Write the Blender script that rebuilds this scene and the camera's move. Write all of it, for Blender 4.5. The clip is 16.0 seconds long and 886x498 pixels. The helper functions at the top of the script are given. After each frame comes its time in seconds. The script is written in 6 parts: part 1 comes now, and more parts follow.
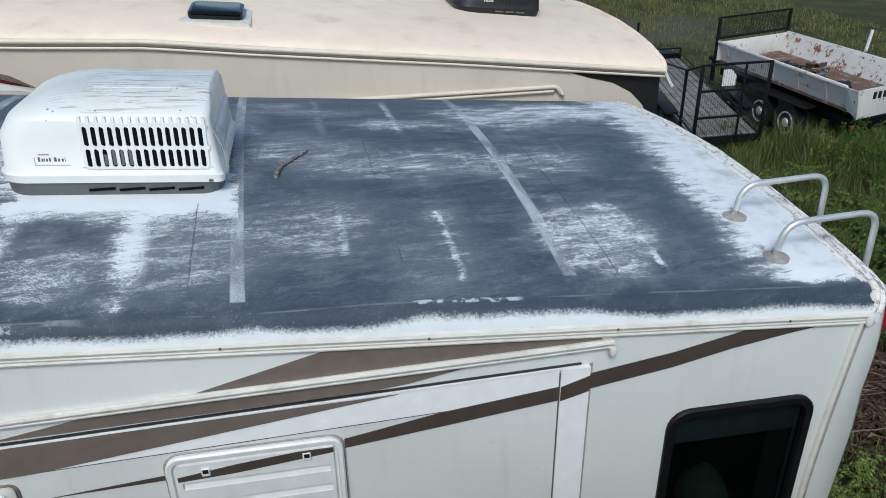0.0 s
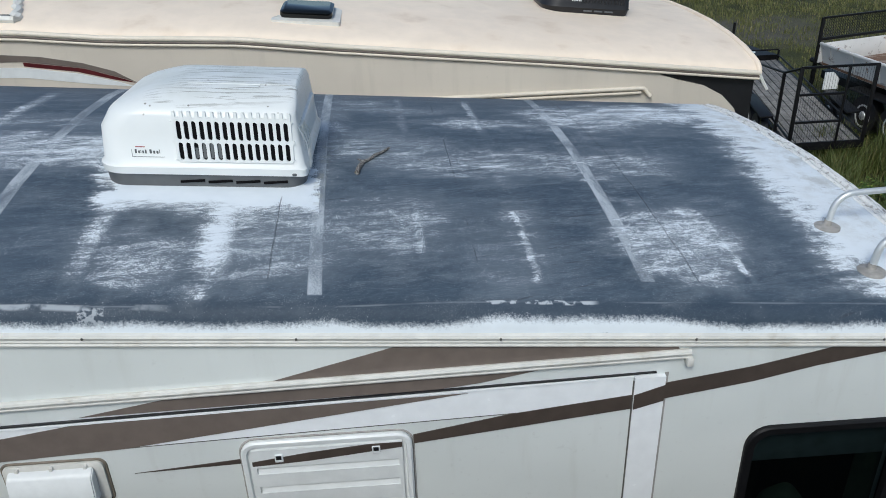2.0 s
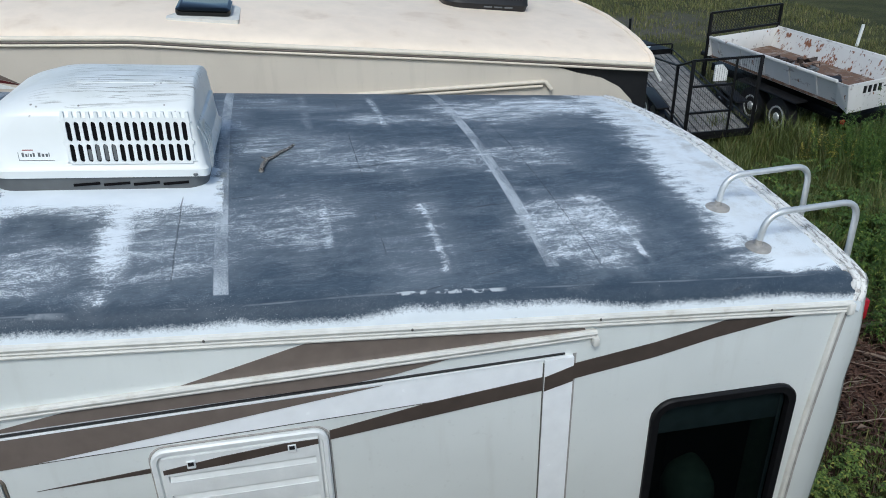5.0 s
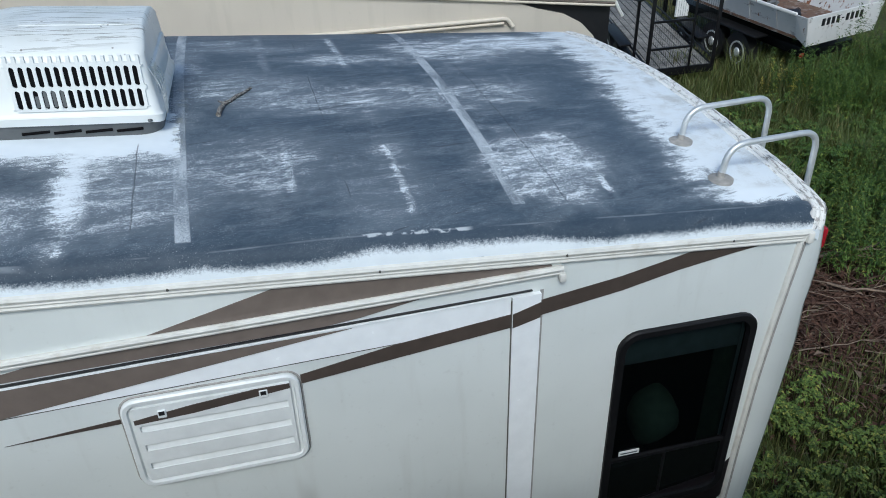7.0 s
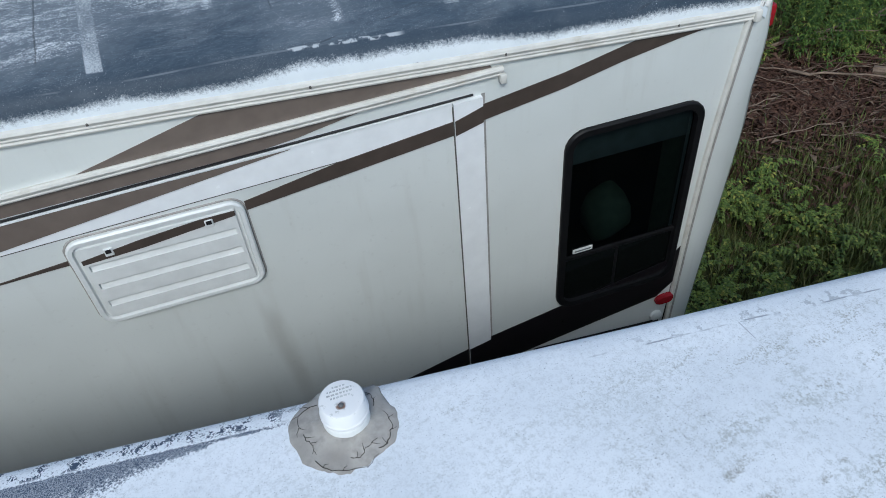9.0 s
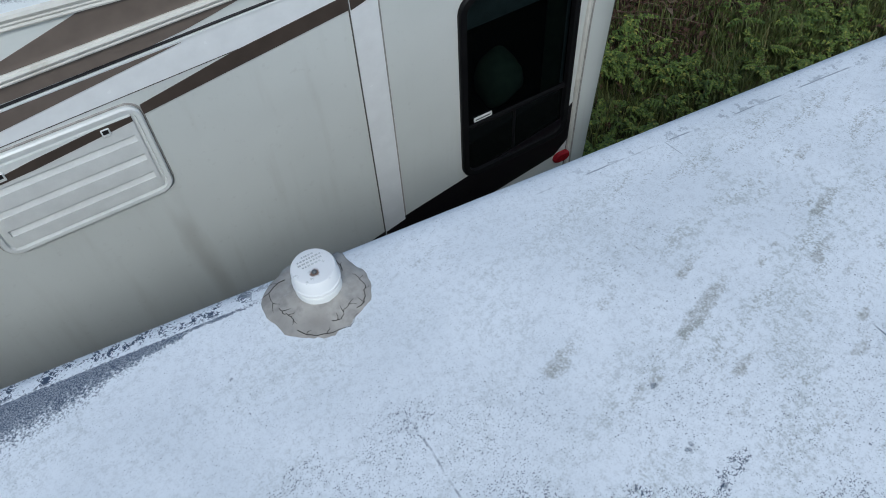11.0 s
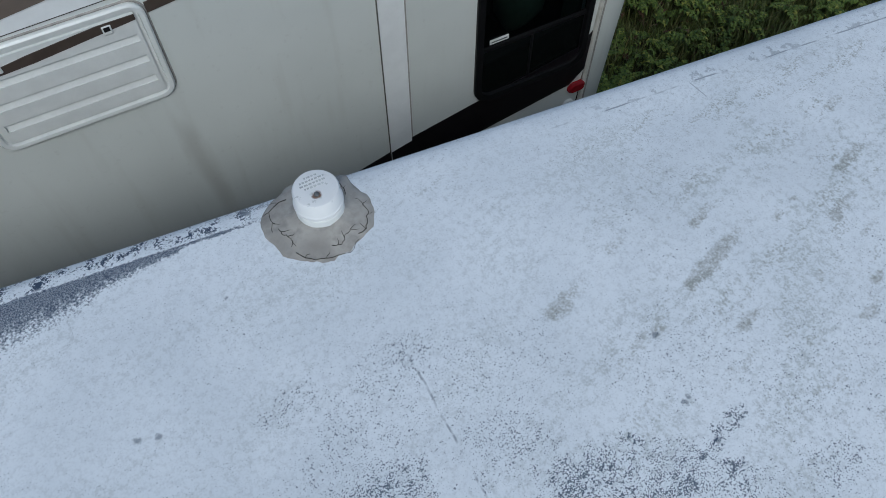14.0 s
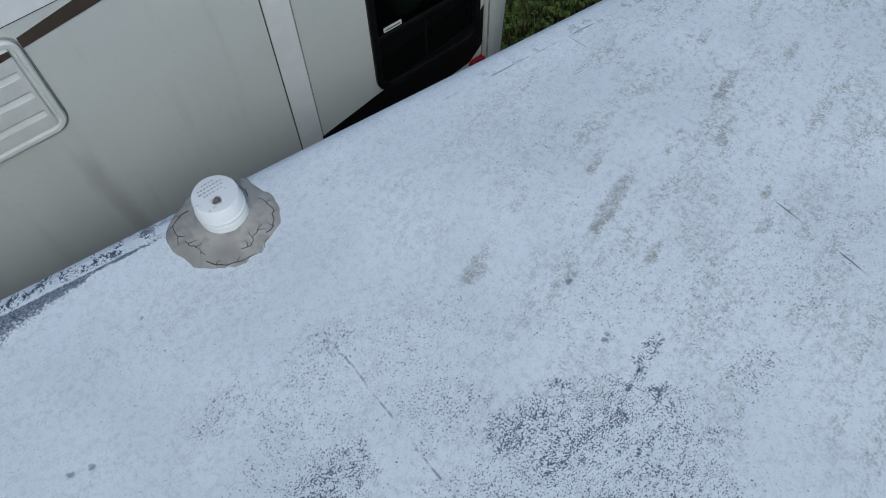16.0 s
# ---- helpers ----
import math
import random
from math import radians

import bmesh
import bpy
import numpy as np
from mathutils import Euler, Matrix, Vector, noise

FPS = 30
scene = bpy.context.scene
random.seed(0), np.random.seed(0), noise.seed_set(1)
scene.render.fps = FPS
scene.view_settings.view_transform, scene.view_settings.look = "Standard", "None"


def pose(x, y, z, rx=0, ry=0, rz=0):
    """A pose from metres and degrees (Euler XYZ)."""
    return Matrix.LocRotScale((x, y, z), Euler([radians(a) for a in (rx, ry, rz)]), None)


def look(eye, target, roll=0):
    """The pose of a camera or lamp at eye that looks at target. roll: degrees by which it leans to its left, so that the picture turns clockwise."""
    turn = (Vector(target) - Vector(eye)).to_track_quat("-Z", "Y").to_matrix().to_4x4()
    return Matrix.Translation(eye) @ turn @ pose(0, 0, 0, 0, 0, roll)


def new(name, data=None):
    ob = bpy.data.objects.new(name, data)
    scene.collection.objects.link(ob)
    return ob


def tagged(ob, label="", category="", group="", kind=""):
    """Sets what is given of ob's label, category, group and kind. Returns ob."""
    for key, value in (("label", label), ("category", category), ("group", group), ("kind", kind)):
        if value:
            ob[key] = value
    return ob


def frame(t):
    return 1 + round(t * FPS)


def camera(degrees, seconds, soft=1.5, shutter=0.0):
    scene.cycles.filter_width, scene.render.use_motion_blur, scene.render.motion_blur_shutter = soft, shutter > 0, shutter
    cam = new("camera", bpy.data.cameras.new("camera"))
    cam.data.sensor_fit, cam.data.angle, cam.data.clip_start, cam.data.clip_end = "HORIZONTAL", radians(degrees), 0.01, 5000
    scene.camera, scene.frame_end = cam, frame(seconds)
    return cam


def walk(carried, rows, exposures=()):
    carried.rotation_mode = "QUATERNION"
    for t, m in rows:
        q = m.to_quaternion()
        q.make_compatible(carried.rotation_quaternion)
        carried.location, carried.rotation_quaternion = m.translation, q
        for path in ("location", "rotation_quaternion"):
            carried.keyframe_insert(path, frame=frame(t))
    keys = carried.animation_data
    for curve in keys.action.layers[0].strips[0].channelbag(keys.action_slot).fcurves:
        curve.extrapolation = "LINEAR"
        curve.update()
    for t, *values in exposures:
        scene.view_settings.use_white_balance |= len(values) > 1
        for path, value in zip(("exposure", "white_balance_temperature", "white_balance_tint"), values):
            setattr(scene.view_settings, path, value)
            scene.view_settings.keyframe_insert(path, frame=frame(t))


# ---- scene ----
cam = camera(60.9, 16.0, soft=0.9)
PATH = [
    (0, (-0.856, -2.004, 4.564), (-0.545, -0.244, 3.668), -0.8),
    (0.5, (-0.846, -2.005, 4.565), (-0.646, -0.229, 3.667), -1.0),
    (1, (-0.846, -1.998, 4.56), (-0.82, -0.207, 3.67), -1.1),
    (1.5, (-0.844, -2.0, 4.562), (-0.85, -0.208, 3.673), -1.4),
    (2, (-0.839, -2.007, 4.566), (-0.739, -0.221, 3.672), -1.8),
    (2.5, (-0.825, -2.023, 4.565), (-0.596, -0.251, 3.665), -2.1),
    (3, (-0.83, -2.029, 4.562), (-0.526, -0.273, 3.656), -1.9),
    (3.5, (-0.825, -2.026, 4.558), (-0.511, -0.265, 3.663), -1.3),
    (6, (-0.82, -2.035, 4.548), (-0.49, -0.295, 3.62), -0.9),
    (6.5, (-0.821, -2.026, 4.542), (-0.452, -0.326, 3.555), -1.5),
    (7, (-0.819, -2.025, 4.53), (-0.426, -0.357, 3.499), -1.4),
    (7.5, (-0.813, -2.034, 4.536), (-0.429, -0.37, 3.494), -1.4),
    (8, (-0.8, -2.04, 4.531), (-0.433, -0.391, 3.461), -1.8),
    (8.5, (-0.768, -2.046, 4.507), (-0.408, -0.5, 3.29), -3.3),
    (9, (-0.726, -2.038, 4.468), (-0.358, -0.661, 3.065), -5.3),
    (9.5, (-0.778, -2.05, 4.448), (-0.337, -0.786, 2.962), -5.9),
    (10, (-0.915, -2.078, 4.445), (-0.311, -0.931, 2.922), -5.2),
    (12.5, (-0.885, -2.01, 4.415), (-0.374, -1.048, 2.737), -1.6),
    (13, (-0.888, -2.01, 4.412), (-0.386, -1.08, 2.714), -0.6),
    (13.5, (-0.888, -2.011, 4.412), (-0.394, -1.089, 2.708), -0.0),
    (14, (-0.893, -2.014, 4.411), (-0.411, -1.095, 2.701), -0.3),
    (14.5, (-0.888, -2.026, 4.411), (-0.414, -1.119, 2.693), -1.5),
    (15, (-0.873, -2.045, 4.41), (-0.384, -1.153, 2.688), -3.0),
    (15.5, (-0.861, -2.063, 4.407), (-0.326, -1.195, 2.687), -3.1),
    (16, (-0.861, -2.076, 4.407), (-0.261, -1.25, 2.687), -2.6),
]
walk(cam, [(t, look(eye, target, roll)) for t, eye, target, roll in PATH],
     exposures=[(0.0, 0.1, 5950, 4), (1.5, 0.02, 5950, 4), (3.0, 0.08, 5900, 4), (7.0, 0.12, 5700, 2), (8.2, 0.13, 5700, 2), (9.0, 0.07, 5700, 3), (10.2, -0.08, 5700, 3), (12.3, -0.34, 5720, 2), (16.0, -0.45, 5720, 2)])

# ---- light: bright overcast, the soft sun behind the camera ----
world = bpy.data.worlds.new("sky")
scene.world = world
world.use_nodes = True
wn = world.node_tree.nodes
sky = wn.new("ShaderNodeTexSky")
sky.sky_type, sky.sun_disc = "NISHITA", False
sky.sun_elevation, sky.sun_rotation = radians(48), radians(199)
sky.air_density, sky.dust_density, sky.ozone_density = 1.0, 3.0, 1.0
wn["Background"].inputs["Strength"].default_value = 0.12
world.node_tree.links.new(sky.outputs["Color"], wn["Background"].inputs["Color"])
sun = new("sun", bpy.data.lights.new("sun", "SUN"))
sun.data.energy, sun.data.angle, sun.data.color = 1.5, radians(15), (1.0, 0.95, 0.88)
sun.matrix_world = look((-3, -8.5, 10.0), (0, 0, 0))


# ---- node helper ----
class Mat:
    """A procedural material, built from short calls; places are world metres."""

    def __init__(self, name):
        self.m = bpy.data.materials.new(name)
        self.m.use_nodes = True
        self.n, self.l = self.m.node_tree.nodes, self.m.node_tree.links
        self.bsdf = self.n["Principled BSDF"]
        self.pos = self.n.new("ShaderNodeNewGeometry").outputs["Position"]

    def put(self, socket, value):
        if isinstance(value, bpy.types.NodeSocket):
            self.l.new(value, socket)
        elif isinstance(value, tuple) and len(value) == 3 and socket.type == "RGBA":
            socket.default_value = (*value, 1)
        else:
            socket.default_value = value

    def f(self, op, a, b=0.0, c=0.0):
        node = self.n.new("ShaderNodeMath")
        node.operation = op
        for s, v in zip(node.inputs, (a, b, c)):
            self.put(s, v)
        return node.outputs[0]

    def add(self, a, b): return self.f("ADD", a, b)
    def sub(self, a, b): return self.f("SUBTRACT", a, b)
    def mul(self, a, b): return self.f("MULTIPLY", a, b)
    def top(self, a, b): return self.f("MAXIMUM", a, b)
    def low(self, a, b): return self.f("MINIMUM", a, b)
    def inv(self, a): return self.f("SUBTRACT", 1.0, a)

    def xyz(self):
        node = self.n.new("ShaderNodeSeparateXYZ")
        self.l.new(self.pos, node.inputs[0])
        return node.outputs

    def step(self, v, lo, hi):
        """0 below lo, 1 above hi, smooth between (lo may be above hi)."""
        node = self.n.new("ShaderNodeMapRange")
        node.interpolation_type = "SMOOTHSTEP"
        flip = lo > hi
        for s, q in zip(node.inputs, (v, min(lo, hi), max(lo, hi), 1.0 if flip else 0.0, 0.0 if flip else 1.0)):
            self.put(s, q)
        return node.outputs[0]

    def band(self, v, centre, half, soft):
        return self.step(self.f("ABSOLUTE", self.sub(v, centre)), half + soft, half)

    def vec(self, stretch=(1, 1, 1), turn=0.0, shift=(0, 0, 0)):
        node = self.n.new("ShaderNodeMapping")
        self.l.new(self.pos, node.inputs[0])
        node.vector_type = "TEXTURE"
        node.inputs["Scale"].default_value = [1 / max(s, 0.001) for s in stretch]
        node.inputs["Rotation"].default_value = (0, 0, radians(turn))
        node.inputs["Location"].default_value = shift
        return node.outputs[0]

    def blob(self, x, y, cx, cy, rx, ry):
        d = self.add(self.f("POWER", self.mul(self.sub(x, cx), 1 / rx), 2.0), self.f("POWER", self.mul(self.sub(y, cy), 1 / ry), 2.0))
        return self.step(d, 1.3, 0.0)

    def noise(self, scale, detail=3.0, vec=None, rough=0.55):
        node = self.n.new("ShaderNodeTexNoise")
        self.l.new(vec or self.pos, node.inputs["Vector"])
        node.inputs["Scale"].default_value, node.inputs["Detail"].default_value = scale, detail
        node.inputs["Roughness"].default_value = rough
        return node.outputs["Fac"]

    def cells(self, scale, vec=None, feature="F1"):
        node = self.n.new("ShaderNodeTexVoronoi")
        node.feature = feature
        self.l.new(vec or self.pos, node.inputs["Vector"])
        node.inputs["Scale"].default_value = scale
        return node.outputs["Distance"]

    def dots(self, scale, density, radius, vec=None):
        """Separate dots, one to a cell; density 0 to 1 says how many cells have one."""
        node = self.n.new("ShaderNodeTexVoronoi")
        self.l.new(vec or self.pos, node.inputs["Vector"])
        node.inputs["Scale"].default_value = scale
        tint = self.n.new("ShaderNodeSeparateColor")
        self.l.new(node.outputs["Color"], tint.inputs[0])
        size = self.mul(self.add(0.35, self.mul(tint.outputs[1], 0.65)), radius)
        spot = self.step(self.sub(node.outputs["Distance"], size), 0.06, -0.06)
        return self.mul(spot, self.step(self.sub(density, tint.outputs[0]), -0.01, 0.03))

    def warped(self, scale, amount):
        """The place, shaken by noise."""
        node = self.n.new("ShaderNodeTexNoise")
        self.l.new(self.pos, node.inputs["Vector"])
        node.inputs["Scale"].default_value, node.inputs["Detail"].default_value = scale, 3.0
        v = self.n.new("ShaderNodeVectorMath")
        v.operation = "MULTIPLY_ADD"
        self.l.new(node.outputs["Color"], v.inputs[0])
        v.inputs[1].default_value = (amount, amount, amount)
        self.l.new(self.pos, v.inputs[2])
        return v.outputs[0]

    def mix(self, fac, a, b):
        node = self.n.new("ShaderNodeMix")
        node.data_type = "RGBA"
        self.put(node.inputs[0], fac), self.put(node.inputs[6], a), self.put(node.inputs[7], b)
        return node.outputs[2]

    def random(self):
        return self.n.new("ShaderNodeNewGeometry").outputs["Random Per Island"]

    def bump(self, height, strength=0.3, distance=0.01):
        node = self.n.new("ShaderNodeBump")
        node.inputs["Strength"].default_value, node.inputs["Distance"].default_value = strength, distance
        self.l.new(height, node.inputs["Height"])
        self.l.new(node.outputs[0], self.bsdf.inputs["Normal"])

    def done(self, color, rough=0.5, metal=0.0, spec=0.5, coat=0.0):
        for key, v in (("Base Color", color), ("Roughness", rough), ("Metallic", metal), ("Specular IOR Level", spec), ("Coat Weight", coat)):
            self.put(self.bsdf.inputs[key], v)
        return self.m


def simple(name, color, rough=0.5, metal=0.0, spread=0.25, scale=18.0, dirt=None, spec=0.5):
    """A plain surface with soft variation at two scales and an optional dirt tone."""
    m = Mat(name)
    n = m.add(m.mul(m.noise(scale, 4), 0.6), m.mul(m.noise(scale * 0.12, 2), 0.4))
    dark = tuple(c * (1 - spread) for c in color)
    light = tuple(min(1, c * (1 + spread * 0.5)) for c in color)
    col = m.mix(m.step(n, 0.3, 0.7), dark, light)
    if dirt:
        col = m.mix(m.mul(m.step(m.noise(scale * 0.5, 6), 0.52, 0.72), 0.7), col, dirt)
    m.bump(m.noise(scale * 4, 3), 0.08, 0.004)
    return m.done(col, m.add(rough - 0.08, m.mul(n, 0.16)), metal, spec)


# ---- materials ----
def roof_membrane():
    """Slate membrane with chalk-white wear along rafters, seams, the air conditioner and the rear end."""
    m = Mat("worn slate roof coating")
    x, y, z = m.xyz()
    big = m.noise(2.2, 3)
    streak = m.noise(11.0, 6, m.vec((0.48, 1.5, 1), 9), 0.66)
    drag = m.noise(30.0, 5, m.vec((0.24, 1.5, 1), 11), 0.68)
    fine = m.noise(230.0, 3, None, 0.7)
    grain = m.noise(75.0, 4, m.vec((0.55, 1.3, 1), 7), 0.7)
    fuzz = m.add(m.mul(streak, 0.55), m.mul(m.noise(8.0, 5, None, 0.65), 0.45))
    fx = m.add(x, m.add(m.mul(m.sub(fuzz, 0.5), 0.50), m.mul(m.sub(m.noise(3.0, 4, m.vec((1, 1, 1), 0, (2, 7, 0)), 0.6), 0.5), 0.35)))
    fy = m.add(y, m.mul(m.sub(m.noise(5.0, 4, None, 0.6), 0.5), 0.36))
    lean = m.add(x, m.mul(y, 0.030))               # seams run a little askew
    wavy = m.add(lean, m.add(m.mul(m.sub(streak, 0.5), 0.05), m.mul(m.sub(grain, 0.5), 0.04)))

    def along(centre, half, soft, y0, y1, fade=0.12):
        """Wear along one rafter between two places."""
        return m.mul(m.band(wavy, centre, half, soft), m.mul(m.step(fy, y0 - fade * 0.5, y0 + fade), m.step(fy, y1 + fade, y1 - fade * 0.5)))

    rafter = None
    for c, half, soft, y0, y1, k in ((0.334, 0.003, 0.024, 0.10, 0.60, 0.82), (-0.005, 0.004, 0.05, 0.14, 0.62, 0.62), (-0.03, 0.01, 0.05, 0.85, 1.2, 0.5), (0.334, 0.02, 0.13, 0.30, 0.64, 0.34), (0.345, 0.004, 0.03, 1.52, 2.2, 0.55), (0.330, 0.003, 0.022, 0.9, 1.3, 0.36),
                                     (-0.398, 0.002, 0.032, 0.10, 0.60, 0.68), (-0.398, 0.03, 0.12, 0.18, 0.66, 0.36), (-0.392, 0.006, 0.030, 1.48, 2.2, 0.62), (-0.395, 0.006, 0.04, 0.85, 1.25, 0.55),
                                     (-0.770, 0.006, 0.030, 0.22, 0.66, 0.55), (-0.77, 0.006, 0.03, 1.45, 2.25, 0.40), (-0.77, 0.006, 0.05, 0.9, 1.2, 0.30),
                                     (-1.475, 0.002, 0.125, 0.10, 0.72, 1.10), (-1.44, 0.05, 0.16, 0.40, 0.75, 0.70), (-1.885, 0.006, 0.070, 0.10, 0.66, 0.66), (-1.87, 0.03, 0.10, 0.12, 0.40, 0.40), (-2.63, 0.012, 0.05, 0.3, 2.2, 0.55), (-3.0, 0.01, 0.05, 0.2, 2.2, 0.4)):
        e = m.mul(along(c, half, soft, y0, y1), k)
        rafter = e if rafter is None else m.top(rafter, e)
    tape = m.top(m.top(m.band(m.add(x, m.mul(y, 0.044)), -1.128, 0.020, 0.006), m.band(m.add(x, m.mul(y, 0.008)), -0.034, 0.020, 0.008)), m.band(m.add(x, m.mul(y, 0.068)), -2.250, 0.022, 0.008))
    tape = m.mul(tape, m.step(m.sub(y, m.mul(m.step(x, -0.6, -0.5), 0.075)), 0.066, 0.074))
    tape = m.mul(tape, m.add(0.14, m.mul(m.step(m.add(m.noise(5.5, 5, m.vec((2.5, 0.6, 1))), m.mul(m.sub(fine, 0.5), 1.0)), 0.34, 0.72), 0.46)))
    stub = m.mul(m.band(x, -1.80, 0.035, 0.01), m.mul(m.step(y, 0.026, 0.018), m.step(m.noise(60, 3), 0.44, 0.56)))
    # brushed patches between the rafters
    patch = None
    for cx, cy, rx, ry, k in ((0.15, 0.40, 0.20, 0.26, 0.80), (0.10, 0.52, 0.10, 0.12, 0.30), (0.14, 1.08, 0.20, 0.17, 0.56), (0.10, 1.42, 0.12, 0.08, 0.30),
                              (-0.22, 1.10, 0.26, 0.16, 0.52), (-0.50, 1.06, 0.28, 0.17, 0.62), (-0.88, 1.22, 0.26, 0.22, 0.52), (-1.02, 1.40, 0.14, 0.12, 0.42),
                              (-0.42, 1.68, 0.28, 0.09, 0.58), (-0.86, 0.50, 0.20, 0.22, 0.50), (-0.50, 0.28, 0.16, 0.20, 0.34), (-0.60, 0.62, 0.15, 0.12, 0.22),
                              (-0.90, 1.95, 0.34, 0.10, 0.42), (-1.06, 2.12, 0.16, 0.08, 0.5), (-1.28, 0.42, 0.22, 0.28, 0.58), (-1.66, 0.26, 0.20, 0.14, 0.62), (-1.74, 0.40, 0.10, 0.10, 0.36),
                              (-1.20, 1.30, 0.10, 0.55, 0.55), (-2.12, 1.18, 0.22, 0.22, 0.85), (-2.5, 1.15, 0.50, 0.20, 0.80), (-2.6, 1.55, 0.5, 0.14, 0.42), (-3.2, 1.1, 0.8, 0.22, 0.7), (-2.5, 0.7, 0.3, 0.12, 0.2),
                              (0.16, 1.88, 0.30, 0.26, 0.78), (0.55, 2.02, 0.30, 0.24, 0.95), (0.42, 1.62, 0.16, 0.10, 0.3)):
        e = m.mul(m.blob(fx, fy, cx, cy, rx * 1.55, ry * 1.35), k * 0.92)
        patch = e if patch is None else m.top(patch, e)
    # rear end and the surroundings of the air conditioner
    rear = m.step(m.sub(m.add(x, m.add(m.mul(m.sub(m.noise(4.5, 5, None, 0.6), 0.5), 0.24), m.mul(m.sub(fuzz, 0.5), 0.40))), m.mul(m.sub(y, 0.5), 0.07)), 0.54, 0.86)
    rear = m.mul(rear, m.step(m.add(y, m.mul(m.noise(14, 3), 0.05)), 0.07, 0.12))
    wob = m.mul(m.sub(m.noise(5, 5), 0.5), 0.22)
    ac = m.low(m.band(m.add(fx, m.mul(m.sub(y, 1.0), 0.26)), -1.62, 0.36, 0.14), m.band(m.add(y, wob), 1.10, 0.40, 0.20))
    ac = m.low(ac, m.step(m.add(x, m.mul(y, 0.044)), -1.115, -1.135))
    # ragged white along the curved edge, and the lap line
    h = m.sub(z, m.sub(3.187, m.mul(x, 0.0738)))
    rag = m.add(m.mul(m.add(m.noise(2.2, 3, m.vec((1, 0, 0))), m.mul(m.band(x, -0.30, 0.25, 0.3), 0.35)), 0.062), m.add(m.mul(m.noise(85, 5, None, 0.7), 0.040), m.mul(fine, 0.030)))
    edge = m.mul(m.step(m.sub(h, rag), 0.002, -0.030), m.step(y, 0.12, 0.06))
    lapy = m.add(y, m.add(m.mul(m.noise(2.0, 2), 0.010), m.mul(m.step(x, -1.2, -0.6), -0.018)))
    lap = m.mul(m.band(lapy, 0.032, 0.0012, 0.003), m.step(m.noise(4, 4), 0.40, 0.58))
    lap2 = m.mul(m.band(m.add(y, m.mul(m.noise(8.0, 2), 0.02)), 0.056, 0.003, 0.006), m.mul(m.band(x, -0.42, 0.16, 0.04), m.step(m.noise(26, 3), 0.44, 0.54)))
    lap3 = m.mul(m.band(m.add(y, m.mul(m.noise(6.0, 3), 0.016)), 0.033, 0.004, 0.006), m.mul(m.step(x, -1.50, -1.75), m.step(m.noise(11, 4), 0.42, 0.58)))
    soft = m.top(m.top(rafter, patch), m.top(m.mul(rear, 1.25), m.mul(ac, 1.35)))
    brushed = m.add(m.mul(m.sub(fine, 0.5), 2.6), m.add(m.mul(m.sub(grain, 0.5), 1.2), m.add(m.mul(m.sub(streak, 0.5), 1.7), m.mul(m.sub(drag, 0.5), 0.9))))
    grainy = m.mul(m.step(m.add(soft, m.mul(brushed, m.step(soft, 1.40, 0.95))), 0.36, 1.12), m.step(soft, 0.03, 0.55))
    haze = m.add(m.mul(m.step(m.add(m.mul(streak, 0.6), m.mul(drag, 0.4)), 0.44, 0.70), 0.07), m.mul(m.step(m.add(fine, m.mul(m.sub(streak, 0.5), 0.35)), 0.56, 0.74), 0.34))
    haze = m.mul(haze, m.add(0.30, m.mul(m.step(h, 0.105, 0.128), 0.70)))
    white = m.top(m.top(grainy, m.add(haze, m.mul(soft, 0.24))), m.top(m.top(tape, m.mul(stub, 0.4)), m.top(m.mul(edge, 0.95), m.top(m.mul(lap, 0.13), m.top(m.mul(lap2, 0.55), m.mul(lap3, 0.40))))))
    # dark scratches drawn across the chalk
    scratch = m.mul(m.step(m.noise(20, 3, m.vec((0.22, 2.6, 1), 16)), 0.65, 0.70), m.step(m.noise(3.5, 3), 0.44, 0.58))
    scratch = m.mul(scratch, m.step(ac, 0.9, 0.4))
    white = m.low(m.mul(white, m.inv(m.mul(scratch, 0.55))), 1.0)
    specks = m.mul(m.dots(125, m.mul(m.step(m.noise(5, 3), 0.40, 0.62), 0.45), 0.17), 0.42)
    slate = m.mix(m.step(big, 0.3, 0.7), (0.049, 0.069, 0.095), (0.067, 0.090, 0.120))
    slate = m.mix(m.mul(m.step(grain, 0.40, 0.7), 0.4), slate, (0.115, 0.155, 0.190))
    # slate darker and bluer low on the curved edge
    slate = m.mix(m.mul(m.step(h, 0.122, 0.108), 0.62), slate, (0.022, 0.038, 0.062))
    slate = m.mix(m.mul(scratch, 0.5), slate, (0.035, 0.042, 0.055))
    hx = m.add(lean, m.mul(m.noise(6, 2), 0.012))
    hair = m.mul(m.step(y, 0.13, 0.16), m.top(m.mul(m.band(hx, -1.273, 0.0014, 0.002), m.step(y, 0.72, 0.68)), m.band(hx, 0.150, 0.0011, 0.002)))
    hair = m.top(hair, m.mul(m.band(hx, -0.585, 0.0010, 0.002), m.mul(m.step(y, 0.2, 0.3), m.step(m.noise(7, 3), 0.45, 0.6))))
    chalk = m.mix(m.noise(9, 4), (0.66, 0.71, 0.75), (0.82, 0.87, 0.90))
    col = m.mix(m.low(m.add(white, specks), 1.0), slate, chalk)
    col = m.mix(m.mul(m.mul(m.mul(m.step(x, 0.72, 0.98), m.step(y, 0.12, 0.18)), m.step(m.add(m.mul(m.noise(9, 5, None, 0.65), 0.7), m.mul(fine, 0.3)), 0.42, 0.64)), 0.62), col, (0.35, 0.345, 0.32))
